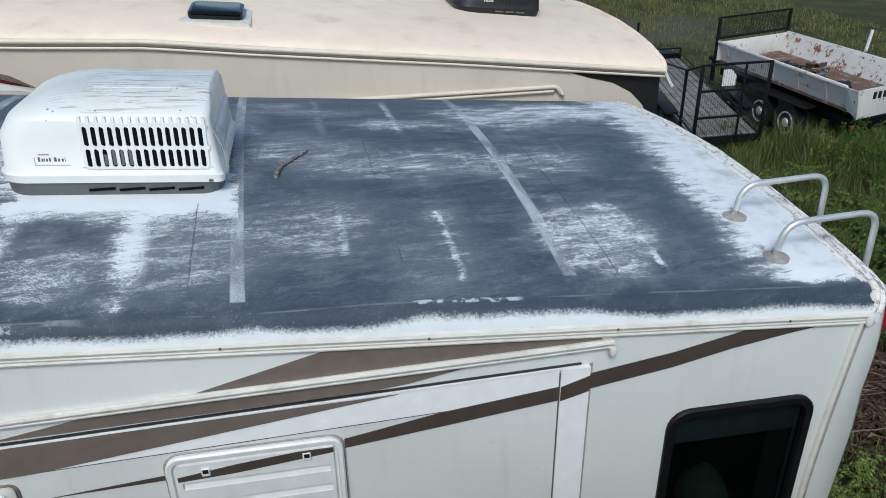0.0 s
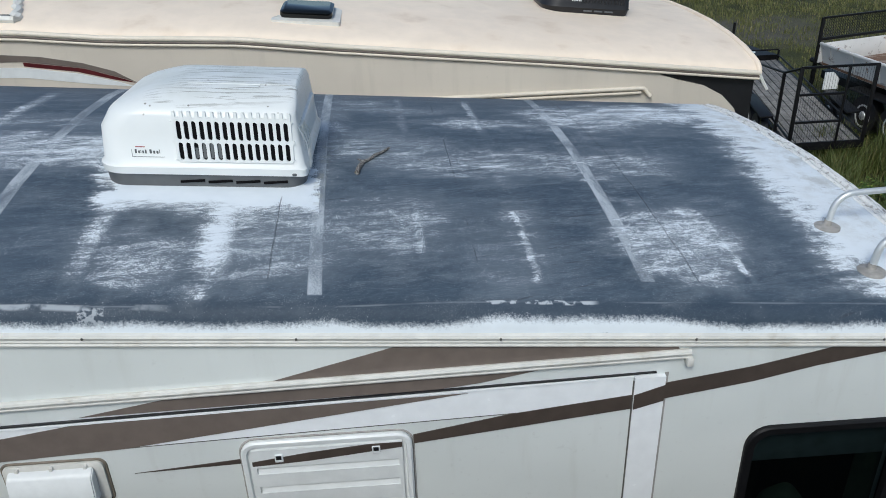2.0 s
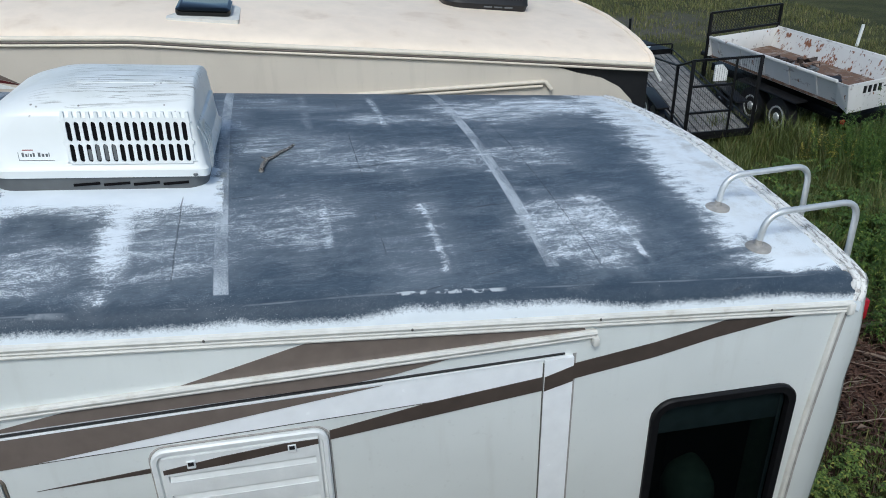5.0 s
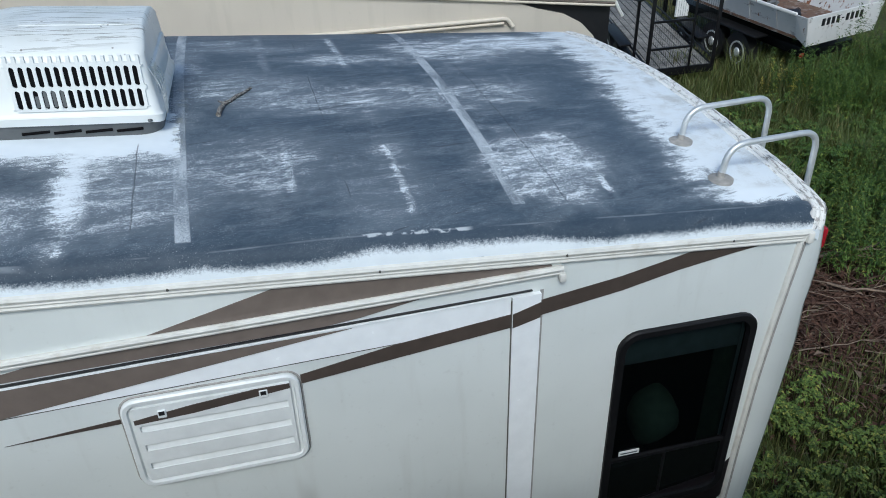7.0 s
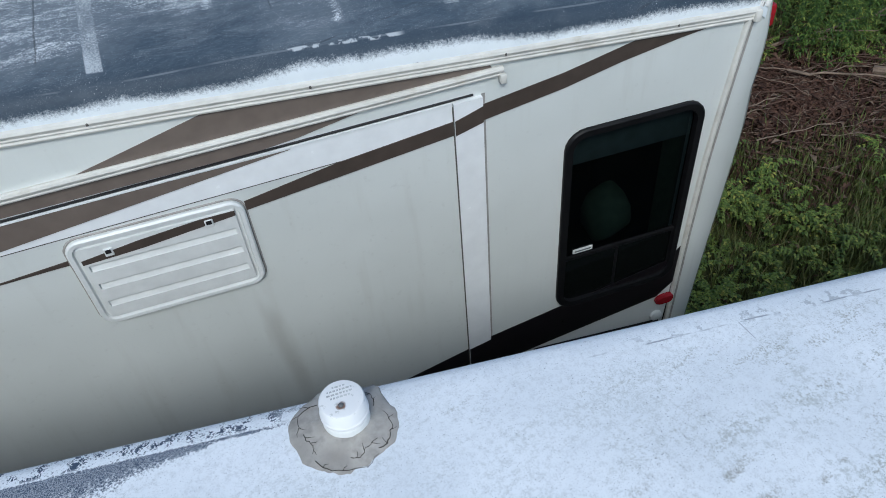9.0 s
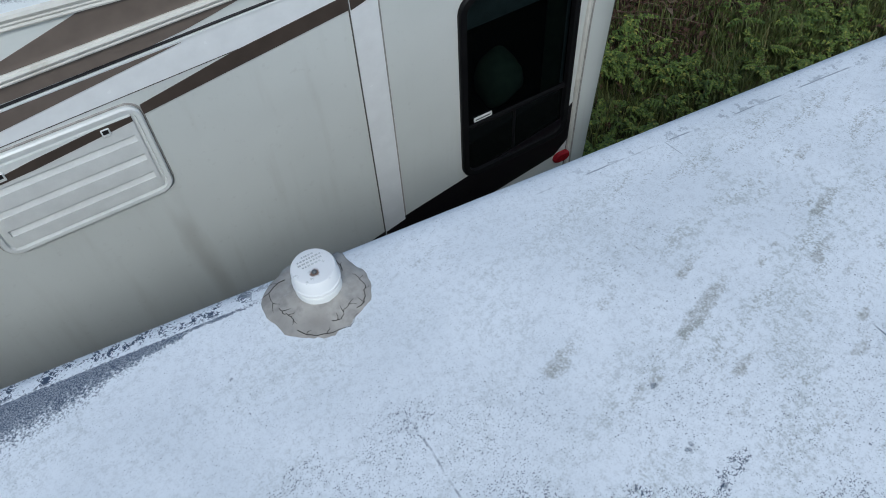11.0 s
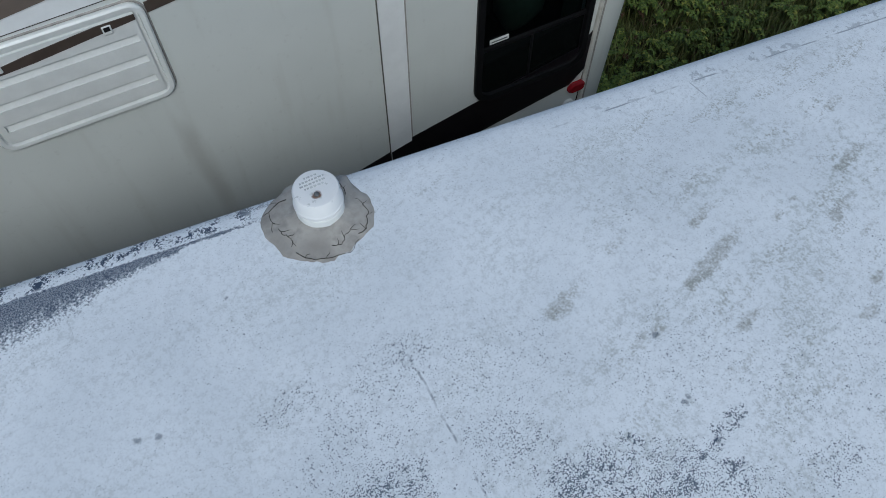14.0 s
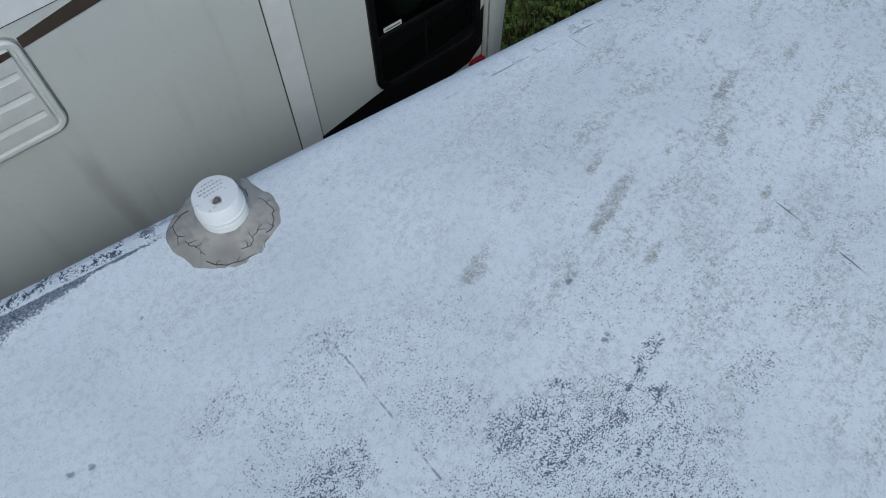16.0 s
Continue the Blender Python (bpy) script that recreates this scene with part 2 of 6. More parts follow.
    col = m.mix(m.mul(m.mul(m.step(x, -1.20, -1.17), m.step(x, -1.13, -1.17)), m.mul(m.step(m.noise(24, 4), 0.48, 0.62), m.mul(m.band(y, 0.95, 0.2, 0.2), 0.35))), col, (0.30, 0.29, 0.20))
    col = m.mix(m.mul(hair, 0.6), col, (0.035, 0.04, 0.05))
    m.bump(m.add(m.mul(fine, 0.5), m.mul(streak, 0.5)), 0.15, 0.004)
    return m.done(col, m.add(0.55, m.mul(white, 0.22)), 0.0, 0.24)


def own_roof_coating():
    """White coating with grey scuffs, fine black specks and a worn dark patch at the rim."""
    m = Mat("scuffed white roof coating")
    x, y, z = m.xyz()
    rim = m.sub(m.sub(-1.174, m.mul(x, 0.102)), y)     # metres in from the rim
    big = m.noise(3.0, 4)
    fine = m.noise(240.0, 2)
    mott = m.noise(70.0, 5, None, 0.7)
    # foot-dragged scuffs, all one way: soft drags and comet-shaped marks, dark at one end
    drag = m.noise(24.0, 4, m.vec((0.30, 1.35, 1), 19), 0.6)
    where = m.step(m.add(m.mul(x, 0.55), m.mul(m.noise(3.2, 3), 0.9)), 0.10, 0.55)
    mud = m.mul(m.step(m.add(drag, m.add(m.mul(m.sub(mott, 0.5), 0.35), m.mul(m.sub(fine, 0.5), 0.7))), 0.56, 0.80), m.mul(where, m.step(rim, 0.05, 0.12)))
    c, s = math.cos(radians(18)), math.sin(radians(18))
    shaken = m.mul(m.sub(m.noise(30, 4, None, 0.65), 0.5), 0.030)
    along, across = m.add(m.mul(x, c), m.mul(y, s)), m.add(shaken, m.sub(m.mul(y, c), m.mul(x, s)))
    dash = None
    for dx, dy, long, wide, k in ((-0.462, -1.586, 0.15, 0.024, 0.85), (-0.318, -1.701, 0.045, 0.015, 1.0), (-0.185, -1.764, 0.12, 0.014, 0.85), (-0.103, -1.838, 0.055, 0.011, 0.8), (-0.252, -1.812, 0.05, 0.010, 0.6),
                                  (0.008, -1.850, 0.12, 0.013, 0.8), (-0.213, -1.654, 0.14, 0.018, 0.95), (-0.173, -1.640, 0.24, 0.020, 0.9), (-0.123, -1.552, 0.14, 0.016, 0.9), (0.117, -1.662, 0.13, 0.018, 1.0),
                                  (0.206, -1.582, 0.16, 0.016, 1.0), (0.139, -1.718, 0.09, 0.013, 0.7), (0.019, -1.611, 0.05, 0.012, 0.9), (0.080, -1.595, 0.04, 0.010, 0.8), (0.001, -1.750, 0.04, 0.012, 0.8),
                                  (0.082, -1.801, 0.07, 0.013, 0.9), (0.240, -1.709, 0.06, 0.013, 0.8), (-0.30, -1.521, 0.10, 0.020, 0.6), (0.30, -1.45, 0.12, 0.015, 0.7), (0.40, -1.60, 0.14, 0.016, 0.8)):
        u, v = m.sub(along, dx * c + dy * s), m.f("ABSOLUTE", m.sub(across, dy * c - dx * s))
        e = m.mul(m.mul(m.step(u, -0.014, 0.010), m.step(u, long * 1.15, 0.0)), m.mul(m.step(v, wide * 1.3, wide * 0.2), k))
        dash = e if dash is None else m.top(dash, e)
    dash = m.mul(m.step(m.add(dash, m.add(m.mul(m.sub(drag, 0.5), 1.1), m.add(m.mul(m.sub(mott, 0.5), 1.5), m.mul(m.sub(fine, 0.5), 1.5)))), 0.10, 1.40), m.step(dash, 0.02, 0.65))
    mud = m.top(m.mul(mud, 0.7), m.mul(dash, 0.95))
    grime = m.mul(m.step(rim, 0.05, 0.16), m.mul(m.step(m.add(m.noise(6.5, 5, m.vec((0.6, 1.4, 1), 20)), m.mul(m.sub(mott, 0.5), 0.5)), 0.47, 0.66), m.add(0.35, m.mul(where, 0.65))))
    # fine black specks, thick in patches
    dots = m.noise(430.0, 3, None, 0.6)
    wx, wy = m.add(x, m.mul(m.sub(m.noise(13, 4, None, 0.7), 0.5), 0.30)), m.add(y, m.mul(m.sub(m.noise(11, 4, m.vec((1, 1, 1), 0, (5, 2, 0)), 0.7), 0.5), 0.14))
    patch = None
    for px, py, r, k in ((-0.56, -1.855, 0.055, 1.0), (-0.52, -1.91, 0.09, 0.9), (-0.50, -1.842, 0.035, 0.9), (-0.42, -1.912, 0.05, 1.0), (-0.341, -1.897, 0.022, 1.0), (-0.346, -1.952, 0.028, 1.0), (-0.336, -1.990, 0.025, 0.8), (-0.20, -2.02, 0.05, 0.6),
                         (-0.63, -1.735, 0.07, 0.55), (-0.714, -1.53, 0.05, 0.60), (-0.80, -1.545, 0.05, 0.45), (-0.91, -1.51, 0.04, 0.5), (-0.85, -1.73, 0.07, 0.85), (-0.86, -1.62, 0.08, 0.40), (-0.46, -2.03, 0.12, 0.8), (-0.02, -1.96, 0.05, 0.4),
                         (-0.60, -1.62, 0.10, 0.30), (-0.30, -1.75, 0.10, 0.25), (-0.70, -1.90, 0.08, 0.6), (0.05, -1.90, 0.12, 0.25), (-0.16, -1.88, 0.10, 0.28)):
        e = m.mul(m.blob(wx, wy, px, py, r * 1.5, r * 1.1), k)
        patch = e if patch is None else m.top(patch, e)
    clump = m.step(m.noise(60, 5, m.vec((0.7, 1.3, 1), 19, (0.3, 0.7, 0)), 0.75), 0.42, 0.60)
    sparse = m.mul(m.step(m.noise(4.0, 4, m.vec((1, 1, 1), 0, (1.7, 4.2, 0)), 0.6), 0.46, 0.72), 0.07)
    crowd = m.add(m.add(0.015, sparse), m.mul(patch, m.add(0.40, m.mul(clump, 0.60))))
    shaky = m.warped(260, 0.006)
    grit = m.add(m.noise(390.0, 2, m.vec((1, 1, 1), 0, (3, 1, 2)), 0.5), m.add(m.mul(m.sub(m.noise(95.0, 4, m.vec((0.8, 1.2, 1), 19), 0.7), 0.5), 0.22), m.mul(crowd, 0.23)))
    flecks = m.mul(m.step(grit, 0.655, 0.750), m.add(0.68, m.mul(m.step(crowd, 0.0, 0.4), 0.36)))
    specks = m.top(flecks, m.dots(330, m.mul(crowd, 0.45), 0.50, shaky))
    specks = m.top(m.mul(specks, m.add(0.62, m.mul(dots, 0.5))), m.mul(m.dots(60, m.add(0.03, m.mul(sparse, 0.4)), 0.13, shaky), 0.7))
    # dark wedge worn along the rim, thinning out inwards and towards the vent
    lower = m.low(m.add(0.010, m.mul(m.top(m.sub(-0.98, m.add(x, m.mul(m.sub(m.noise(9, 4), 0.5), 0.16))), 0.0), 0.36)), 0.20)
    deep = m.f("DIVIDE", m.sub(m.add(rim, m.mul(m.sub(m.noise(26, 4), 0.5), 0.018)), 0.050), lower)
    wedge = m.mul(m.mul(m.step(deep, 1.30, 0.10), m.step(rim, 0.044, 0.054)), m.step(x, -0.78, -0.90))
    worn = m.step(m.add(m.mul(wedge, 1.05), m.add(m.mul(m.sub(fine, 0.5), 1.5), m.mul(m.sub(mott, 0.5), 0.7))), 0.36, 0.90)
    worn = m.mul(m.mul(worn, m.step(wedge, 0.02, 0.2)), m.add(0.62, m.mul(m.step(dots, 0.60, 0.40), 0.38)))
    ragx = m.add(x, m.mul(m.sub(m.noise(9, 4), 0.5), 0.30))
    flake = m.mul(m.mul(m.step(m.add(m.noise(30, 5, None, 0.7), m.mul(m.sub(fine, 0.5), 0.3)), 0.51, 0.60), m.band(rim, 0.018, 0.022, 0.012)), m.step(ragx, -0.72, -0.86))
    flake2 = m.mul(m.mul(m.step(m.noise(30, 5, None, 0.65), 0.55, 0.60), m.band(rim, 0.052, 0.010, 0.015)), m.step(ragx, -0.35, 0.10))
    crease = m.mul(m.band(m.add(rim, m.mul(m.noise(12, 3), 0.010)), 0.070, 0.0008, 0.0020), m.mul(m.step(m.noise(9, 3), 0.46, 0.56), m.step(x, -0.3, -0.1)))
    line = m.mul(m.band(m.add(x, m.mul(m.noise(9, 3), 0.012)), -0.702, 0.0010, 0.0018), m.mul(m.step(y, -1.50, -1.56), m.step(m.noise(40, 3), 0.44, 0.62)))
    line2 = m.mul(m.band(m.add(x, m.mul(m.noise(7, 3), 0.012)), 0.099, 0.0010, 0.0014), m.mul(m.step(m.noise(11, 3), 0.44, 0.56), m.band(y, -1.93, 0.09, 0.03)))
    cut = m.mul(m.band(m.add(x, m.mul(y, 0.1)), -0.018, 0.0006, 0.0015), m.band(rim, 0.090, 0.022, 0.006))
    spots = None
    for sx, sy, r in ((-0.348, -1.822, 0.008), (-0.338, -1.818, 0.006), (-0.948, -1.277, 0.005), (-1.160, -1.459, 0.009), (-1.127, -1.469, 0.008), (-0.341, -1.897, 0.008), (-0.549, -1.613, 0.004), (-0.318, -1.702, 0.008)):
        d = m.f("SQRT", m.add(m.f("POWER", m.sub(x, sx), 2.0), m.f("POWER", m.sub(y, sy), 2.0)))
        s = m.step(m.add(d, m.mul(m.sub(m.noise(140, 3), 0.5), 0.016)), r, r * 0.3)
        spots = s if spots is None else m.top(spots, s)
    base = m.mix(m.step(big, 0.3, 0.7), (0.70, 0.745, 0.79), (0.82, 0.86, 0.90))
    base = m.mix(m.mul(m.step(m.add(m.mul(mott, 0.6), m.mul(fine, 0.4)), 0.44, 0.66), 0.40), base, (0.48, 0.51, 0.54))
    base = m.mix(m.mul(m.mul(grime, m.add(0.25, m.mul(m.step(m.add(m.mul(mott, 0.5), m.mul(fine, 0.5)), 0.44, 0.58), 0.75))), 0.50), base, (0.37, 0.405, 0.39))
    base = m.mix(m.mul(mud, 0.80), base, (0.245, 0.25, 0.222))
    dark = m.top(m.top(specks, worn), m.top(m.top(flake, m.mul(flake2, 0.35)), m.top(m.top(m.mul(crease, 0.6), m.mul(cut, 0.4)), m.top(m.mul(line, 0.6), m.mul(line2, 0.8)))))
    dark = m.low(m.add(dark, m.mul(spots, 0.6)), 1.0)
    col = m.mix(m.mul(dark, 0.95), base, m.mix(mott, (0.006, 0.022, 0.056), (0.022, 0.052, 0.110)))
    m.bump(m.add(m.mul(m.noise(120, 4), 0.5), m.mul(m.noise(14, 3), 0.5)), 0.18, 0.003)
    return m.done(col, m.add(0.46, m.mul(m.noise(20, 3), 0.25)), 0.0, 0.28)


def painted_wall(name, a, b, streaks=0.25, stained=False):
    m = Mat(name)
    run = m.noise(5.0, 4, m.vec((3.0, 3.0, 0.35)))
    fine = m.noise(38, 4)
    col = m.mix(m.step(m.noise(1.3, 3), 0.3, 0.7), a, b)
    col = m.mix(m.mul(m.step(run, 0.52, 0.75), streaks), col, (0.36, 0.34, 0.28))
    col = m.mix(m.mul(m.step(fine, 0.60, 0.78), 0.12), col, (0.30, 0.29, 0.26))
    if stained:
        x, y, z = m.xyz()
        run = m.mul(m.band(m.add(x, m.add(m.mul(z, 0.09), m.mul(m.noise(4, 3), 0.05))), -0.655, 0.004, 0.045), m.mul(m.step(z, 2.42, 2.25), m.step(z, 1.6, 2.0)))
        col = m.mix(m.mul(run, 0.26), col, (0.20, 0.185, 0.15))
        spots = m.dots(16, m.mul(m.step(m.noise(1.5, 2), 0.5, 0.7), 0.10), 0.05)
        col = m.mix(m.mul(spots, 0.7), col, (0.16, 0.10, 0.06))
    m.bump(m.noise(1.6, 2), 0.10, 0.02)
    return m.done(col, m.add(0.12, m.mul(m.noise(3.0, 3), 0.10)), 0.0, 0.5, 0.4)


# assumed tone for an unseen wall, dark so it bounces little light
M_FLANK = painted_wall("tan for the unseen flank", (0.21, 0.195, 0.17), (0.26, 0.24, 0.21), 0.15)
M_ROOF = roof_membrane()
M_OWN = own_roof_coating()
M_WALL = painted_wall("weathered white gelcoat", (0.645, 0.675, 0.655), (0.72, 0.75, 0.73), 0.10, True)
M_TRIM = simple("aged cream vinyl trim", (0.69, 0.68, 0.63), 0.45, spread=0.14, dirt=(0.40, 0.37, 0.31))
M_WHITE = simple("white plastic", (0.74, 0.76, 0.75), 0.38, spread=0.08)
M_PEEL = simple("peeling white paint", (0.76, 0.755, 0.73), 0.6, spread=0.2, scale=60, dirt=(0.20, 0.18, 0.16))
M_BROWN = simple("taupe vinyl stripe", (0.165, 0.135, 0.115), 0.35, spread=0.15)
M_DARK = simple("dark brown vinyl stripe", (0.075, 0.058, 0.048), 0.35, spread=0.2)
M_LINING = simple("near-black room box", (0.030, 0.026, 0.022), 0.7)
M_BLIND = simple("pale blind cloth", (0.34, 0.38, 0.38), 0.8)
M_CURTAIN = simple("grey green curtain cloth", (0.16, 0.21, 0.15), 0.85)
M_PLUM = simple("black plum vinyl band", (0.010, 0.008, 0.010), 0.3, spread=0.2)
M_RUBBER = simple("black rubber", (0.015, 0.015, 0.017), 0.5)
M_GREY = simple("grey plastic pan", (0.115, 0.122, 0.126), 0.5, spread=0.15)
M_BLACK = simple("black plastic", (0.012, 0.012, 0.014), 0.42)
M_STEEL = simple("dull aluminium tube", (0.66, 0.68, 0.68), 0.42, metal=0.55, spread=0.12)
M_SEAL = simple("grey lap sealant", (0.37, 0.355, 0.33), 0.75, spread=0.35, scale=42, dirt=(0.21, 0.20, 0.185))
M_CRACK = simple("dark crack", (0.05, 0.045, 0.04), 0.9)
M_BEIGE = painted_wall("beige gelcoat", (0.60, 0.545, 0.465), (0.66, 0.60, 0.51), 0.12)
M_BEIGE_ROOF = simple("cream roof membrane", (0.84, 0.72, 0.585), 0.6, spread=0.08, scale=6, dirt=(0.64, 0.52, 0.40))
M_RED = simple("dark red stripe", (0.09, 0.012, 0.014), 0.35)
M_LENS = simple("red lamp lens", (0.30, 0.012, 0.02), 0.25)
M_SLOT_SHADE = simple("black for shaded slots", (0.006, 0.006, 0.007), 0.95, spec=0.1)
M_JUNK = simple("dark rusty junk", (0.050, 0.036, 0.030), 0.8, spread=0.6, scale=14)
M_PAINT_BLACK = simple("black painted steel", (0.008, 0.008, 0.009), 0.5, spread=0.3, spec=0.2)
M_DECK = simple("grey weathered deck board", (0.21, 0.20, 0.185), 0.8, spread=0.6, scale=25)
M_BARK = simple("red brown bark", (0.105, 0.060, 0.042), 0.85, spread=0.5, scale=40)


def rusty():
    m = Mat("white paint with rust")
    n = m.noise(5.5, 6)
    n2 = m.noise(18, 5, m.vec((1, 1, 0.5), 0, (4, 1, 0)))
    col = m.mix(m.noise(3, 3), (0.58, 0.57, 0.55), (0.70, 0.69, 0.66))
    col = m.mix(m.step(m.add(m.mul(n, 0.6), m.mul(n2, 0.4)), 0.52, 0.60), col, (0.23, 0.09, 0.04))
    col = m.mix(m.step(n2, 0.64, 0.72), col, (0.06, 0.045, 0.04))
    return m.done(col, 0.65)


M_RUST = rusty()


def peeling():
    m = Mat("flaking white moulding paint")
    n = m.noise(55, 6, m.vec((1, 0.5, 1)), 0.7)
    col = m.mix(m.noise(20, 3), (0.66, 0.66, 0.64), (0.80, 0.80, 0.78))
    col = m.mix(m.mul(m.step(n, 0.54, 0.60), 0.75), col, (0.27, 0.25, 0.225))
    col = m.mix(m.mul(m.step(m.noise(28, 5, m.vec((2.2, 0.35, 1)), 0.7), 0.56, 0.62), 0.7), col, (0.14, 0.13, 0.12))
    m.bump(n, 0.6, 0.004)
    return m.done(col, 0.6)


M_FLAKE = peeling()


def tipper_white():
    m = Mat("scratched white steel")
    n = m.noise(7, 6, m.vec((1, 1, 0.6)), 0.65)
    col = m.mix(m.noise(3, 3), (0.60, 0.60, 0.58), (0.74, 0.73, 0.71))
    col = m.mix(m.step(n, 0.63, 0.68), col, (0.20, 0.09, 0.045))
    col = m.mix(m.mul(m.step(m.noise(9, 5, m.vec((1, 0.3, 1))), 0.60, 0.68), 0.5), col, (0.16, 0.13, 0.11))
    return m.done(col, 0.6)


def tipper_bed():
    m = Mat("rusted tipper bed")
    n = m.noise(4.5, 6, None, 0.65)
    col = m.mix(m.step(n, 0.30, 0.52), (0.30, 0.26, 0.23), (0.135, 0.075, 0.045))
    col = m.mix(m.step(m.noise(14, 5), 0.55, 0.68), col, (0.055, 0.04, 0.035))
    return m.done(col, 0.8)


M_TIP = tipper_white()
M_BED = tipper_bed()
M_FLANGE = simple("bright white slide flange", (0.84, 0.86, 0.87), 0.25, spread=0.05)
M_TRIM_FAR = simple("cream vinyl edge", (0.72, 0.65, 0.54), 0.45, spread=0.08)
M_FLANGE_SHADE = simple("grey flange shade", (0.34, 0.33, 0.31), 0.7)
M_STAIN = simple("brown stained sealant", (0.20, 0.17, 0.13), 0.7, spread=0.4, scale=40)
M_TEXT = simple("faded grey print", (0.55, 0.575, 0.58), 0.6, spread=0.35, scale=60)
M_GAP = simple("dark gap line", (0.10, 0.095, 0.085), 0.8)


# ---- mesh helpers ----
def part(name, bm, material, parent=None, label=""):
    """Links a bmesh as one mesh object under a thing or a part."""
    me = bpy.data.meshes.new(name)
    bmesh.ops.recalc_face_normals(bm, faces=bm.faces)
    bm.to_mesh(me)
    bm.free()
    ob = new(name, me)
    me.materials.append(material)
    if parent:
        ob.parent = parent
    if label:
        ob["label"] = label
    return ob


def smooth(ob, angle=40):
    ob.data.shade_smooth()
    ob.data.set_sharp_from_angle(angle=radians(angle))
    return ob


def thing(name, label, category, group="", kind="", at=(0, 0, 0)):
    ob = new(name)
    ob.location = at
    return tagged(ob, label, category, group, kind)


def box(x0, x1, y0, y1, z0, z1, bevel=0.0, bm=None, m=None):
    bm = bm or bmesh.new()
    made = bmesh.ops.create_cube(bm, size=1)["verts"]
    for v in made:
        v.co = Vector((x0 + (v.co.x + 0.5) * (x1 - x0), y0 + (v.co.y + 0.5) * (y1 - y0), z0 + (v.co.z + 0.5) * (z1 - z0)))
        if m:
            v.co = m @ v.co
    if bevel:
        edges = list({e for v in made for e in v.link_edges})
        bmesh.ops.bevel(bm, geom=edges, offset=bevel, segments=2, affect="EDGES", profile=0.5)
    return bm


def plate(points, y0, y1, bm=None):
    """An upright plate: a polygon of (x, z) between two y."""
    bm = bm or bmesh.new()
    a = [bm.verts.new((x, y0, z)) for x, z in points]
    b = [bm.verts.new((x, y1, z)) for x, z in points]
    bm.faces.new(a), bm.faces.new(b[::-1])
    for i in range(len(a)):
        j = (i + 1) % len(a)
        bm.faces.new((a[j], a[i], b[i], b[j]))
    return bm


def loft(rings, closed=True, caps=True, bm=None):
    """Skin between rings of points of equal count."""
    bm = bm or bmesh.new()
    rows = [[bm.verts.new(p) for p in ring] for ring in rings]
    n = len(rows[0])
    for a, b in zip(rows, rows[1:]):
        for i in range(n if closed else n - 1):
            j = (i + 1) % n
            bm.faces.new((a[i], a[j], b[j], b[i]))
    if caps and closed:
        bm.faces.new(rows[0][::-1]), bm.faces.new(rows[-1])
    return bm


def tube(points, r, sides=10, bm=None, r1=None):
    """A round bar along a line of points, tapering to r1."""
    pts = [Vector(p) for p in points]
    rings = []
    for i, p in enumerate(pts):
        d = (pts[min(i + 1, len(pts) - 1)] - pts[max(i - 1, 0)]).normalized()
        u = d.orthogonal().normalized() if i == 0 else (u - d * u.dot(d)).normalized()
        v = d.cross(u)
        k = r + ((r1 if r1 is not None else r) - r) * i / max(1, len(pts) - 1)
        rings.append([p + (u * math.cos(a) + v * math.sin(a)) * k for a in (2 * math.pi * s / sides for s in range(sides))])
    return loft(rings, bm=bm)


def bent(points, radius, steps=6):
    """The points with their inner corners rounded."""
    pts = [Vector(p) for p in points]
    out = [pts[0]]
    for a, b, c in zip(pts, pts[1:], pts[2:]):
        p, q = b + (a - b).normalized() * radius, b + (c - b).normalized() * radius
        for i in range(steps + 1):
            t = i / steps
            out.append(p * (1 - t) ** 2 + b * 2 * t * (1 - t) + q * t * t)
    return out + [pts[-1]]


def ring_rect(x0, x1, y0, y1, r, z, steps=5):
    """A rounded rectangle as a ring of points; r is one radius or four (from x1,y1 anticlockwise)."""
    rs = r if isinstance(r, tuple) else (r,) * 4
    out = []
    for (cx, cy, a0), q in zip(((x1, y1, 0), (x0, y1, 90), (x0, y0, 180), (x1, y0, 270)), rs):
        sx, sy = (-1 if cx == x1 else 1), (-1 if cy == y1 else 1)
        for i in range(steps + 1):
            a = radians(a0 + 90 * i / steps)
            out.append((cx + sx * q + q * math.cos(a), cy + sy * q + q * math.sin(a), z))
    return out


def spin(profile, centre, sides=40):
    """A turned shape from (radius, z) pairs."""
    cx, cy, cz = centre
    rings = [[(cx + r * math.cos(2 * math.pi * i / sides), cy + r * math.sin(2 * math.pi * i / sides), cz + z) for i in range(sides)] for r, z in profile]
    return loft(rings)


def lerp(v, table):
    """Linear look-up in a table of (key, value)."""
    for (a, p), (b, q) in zip(table, table[1:]):
        if v <= b:
            return p + (q - p) * max(0.0, (v - a) / (b - a))
    return table[-1][1]


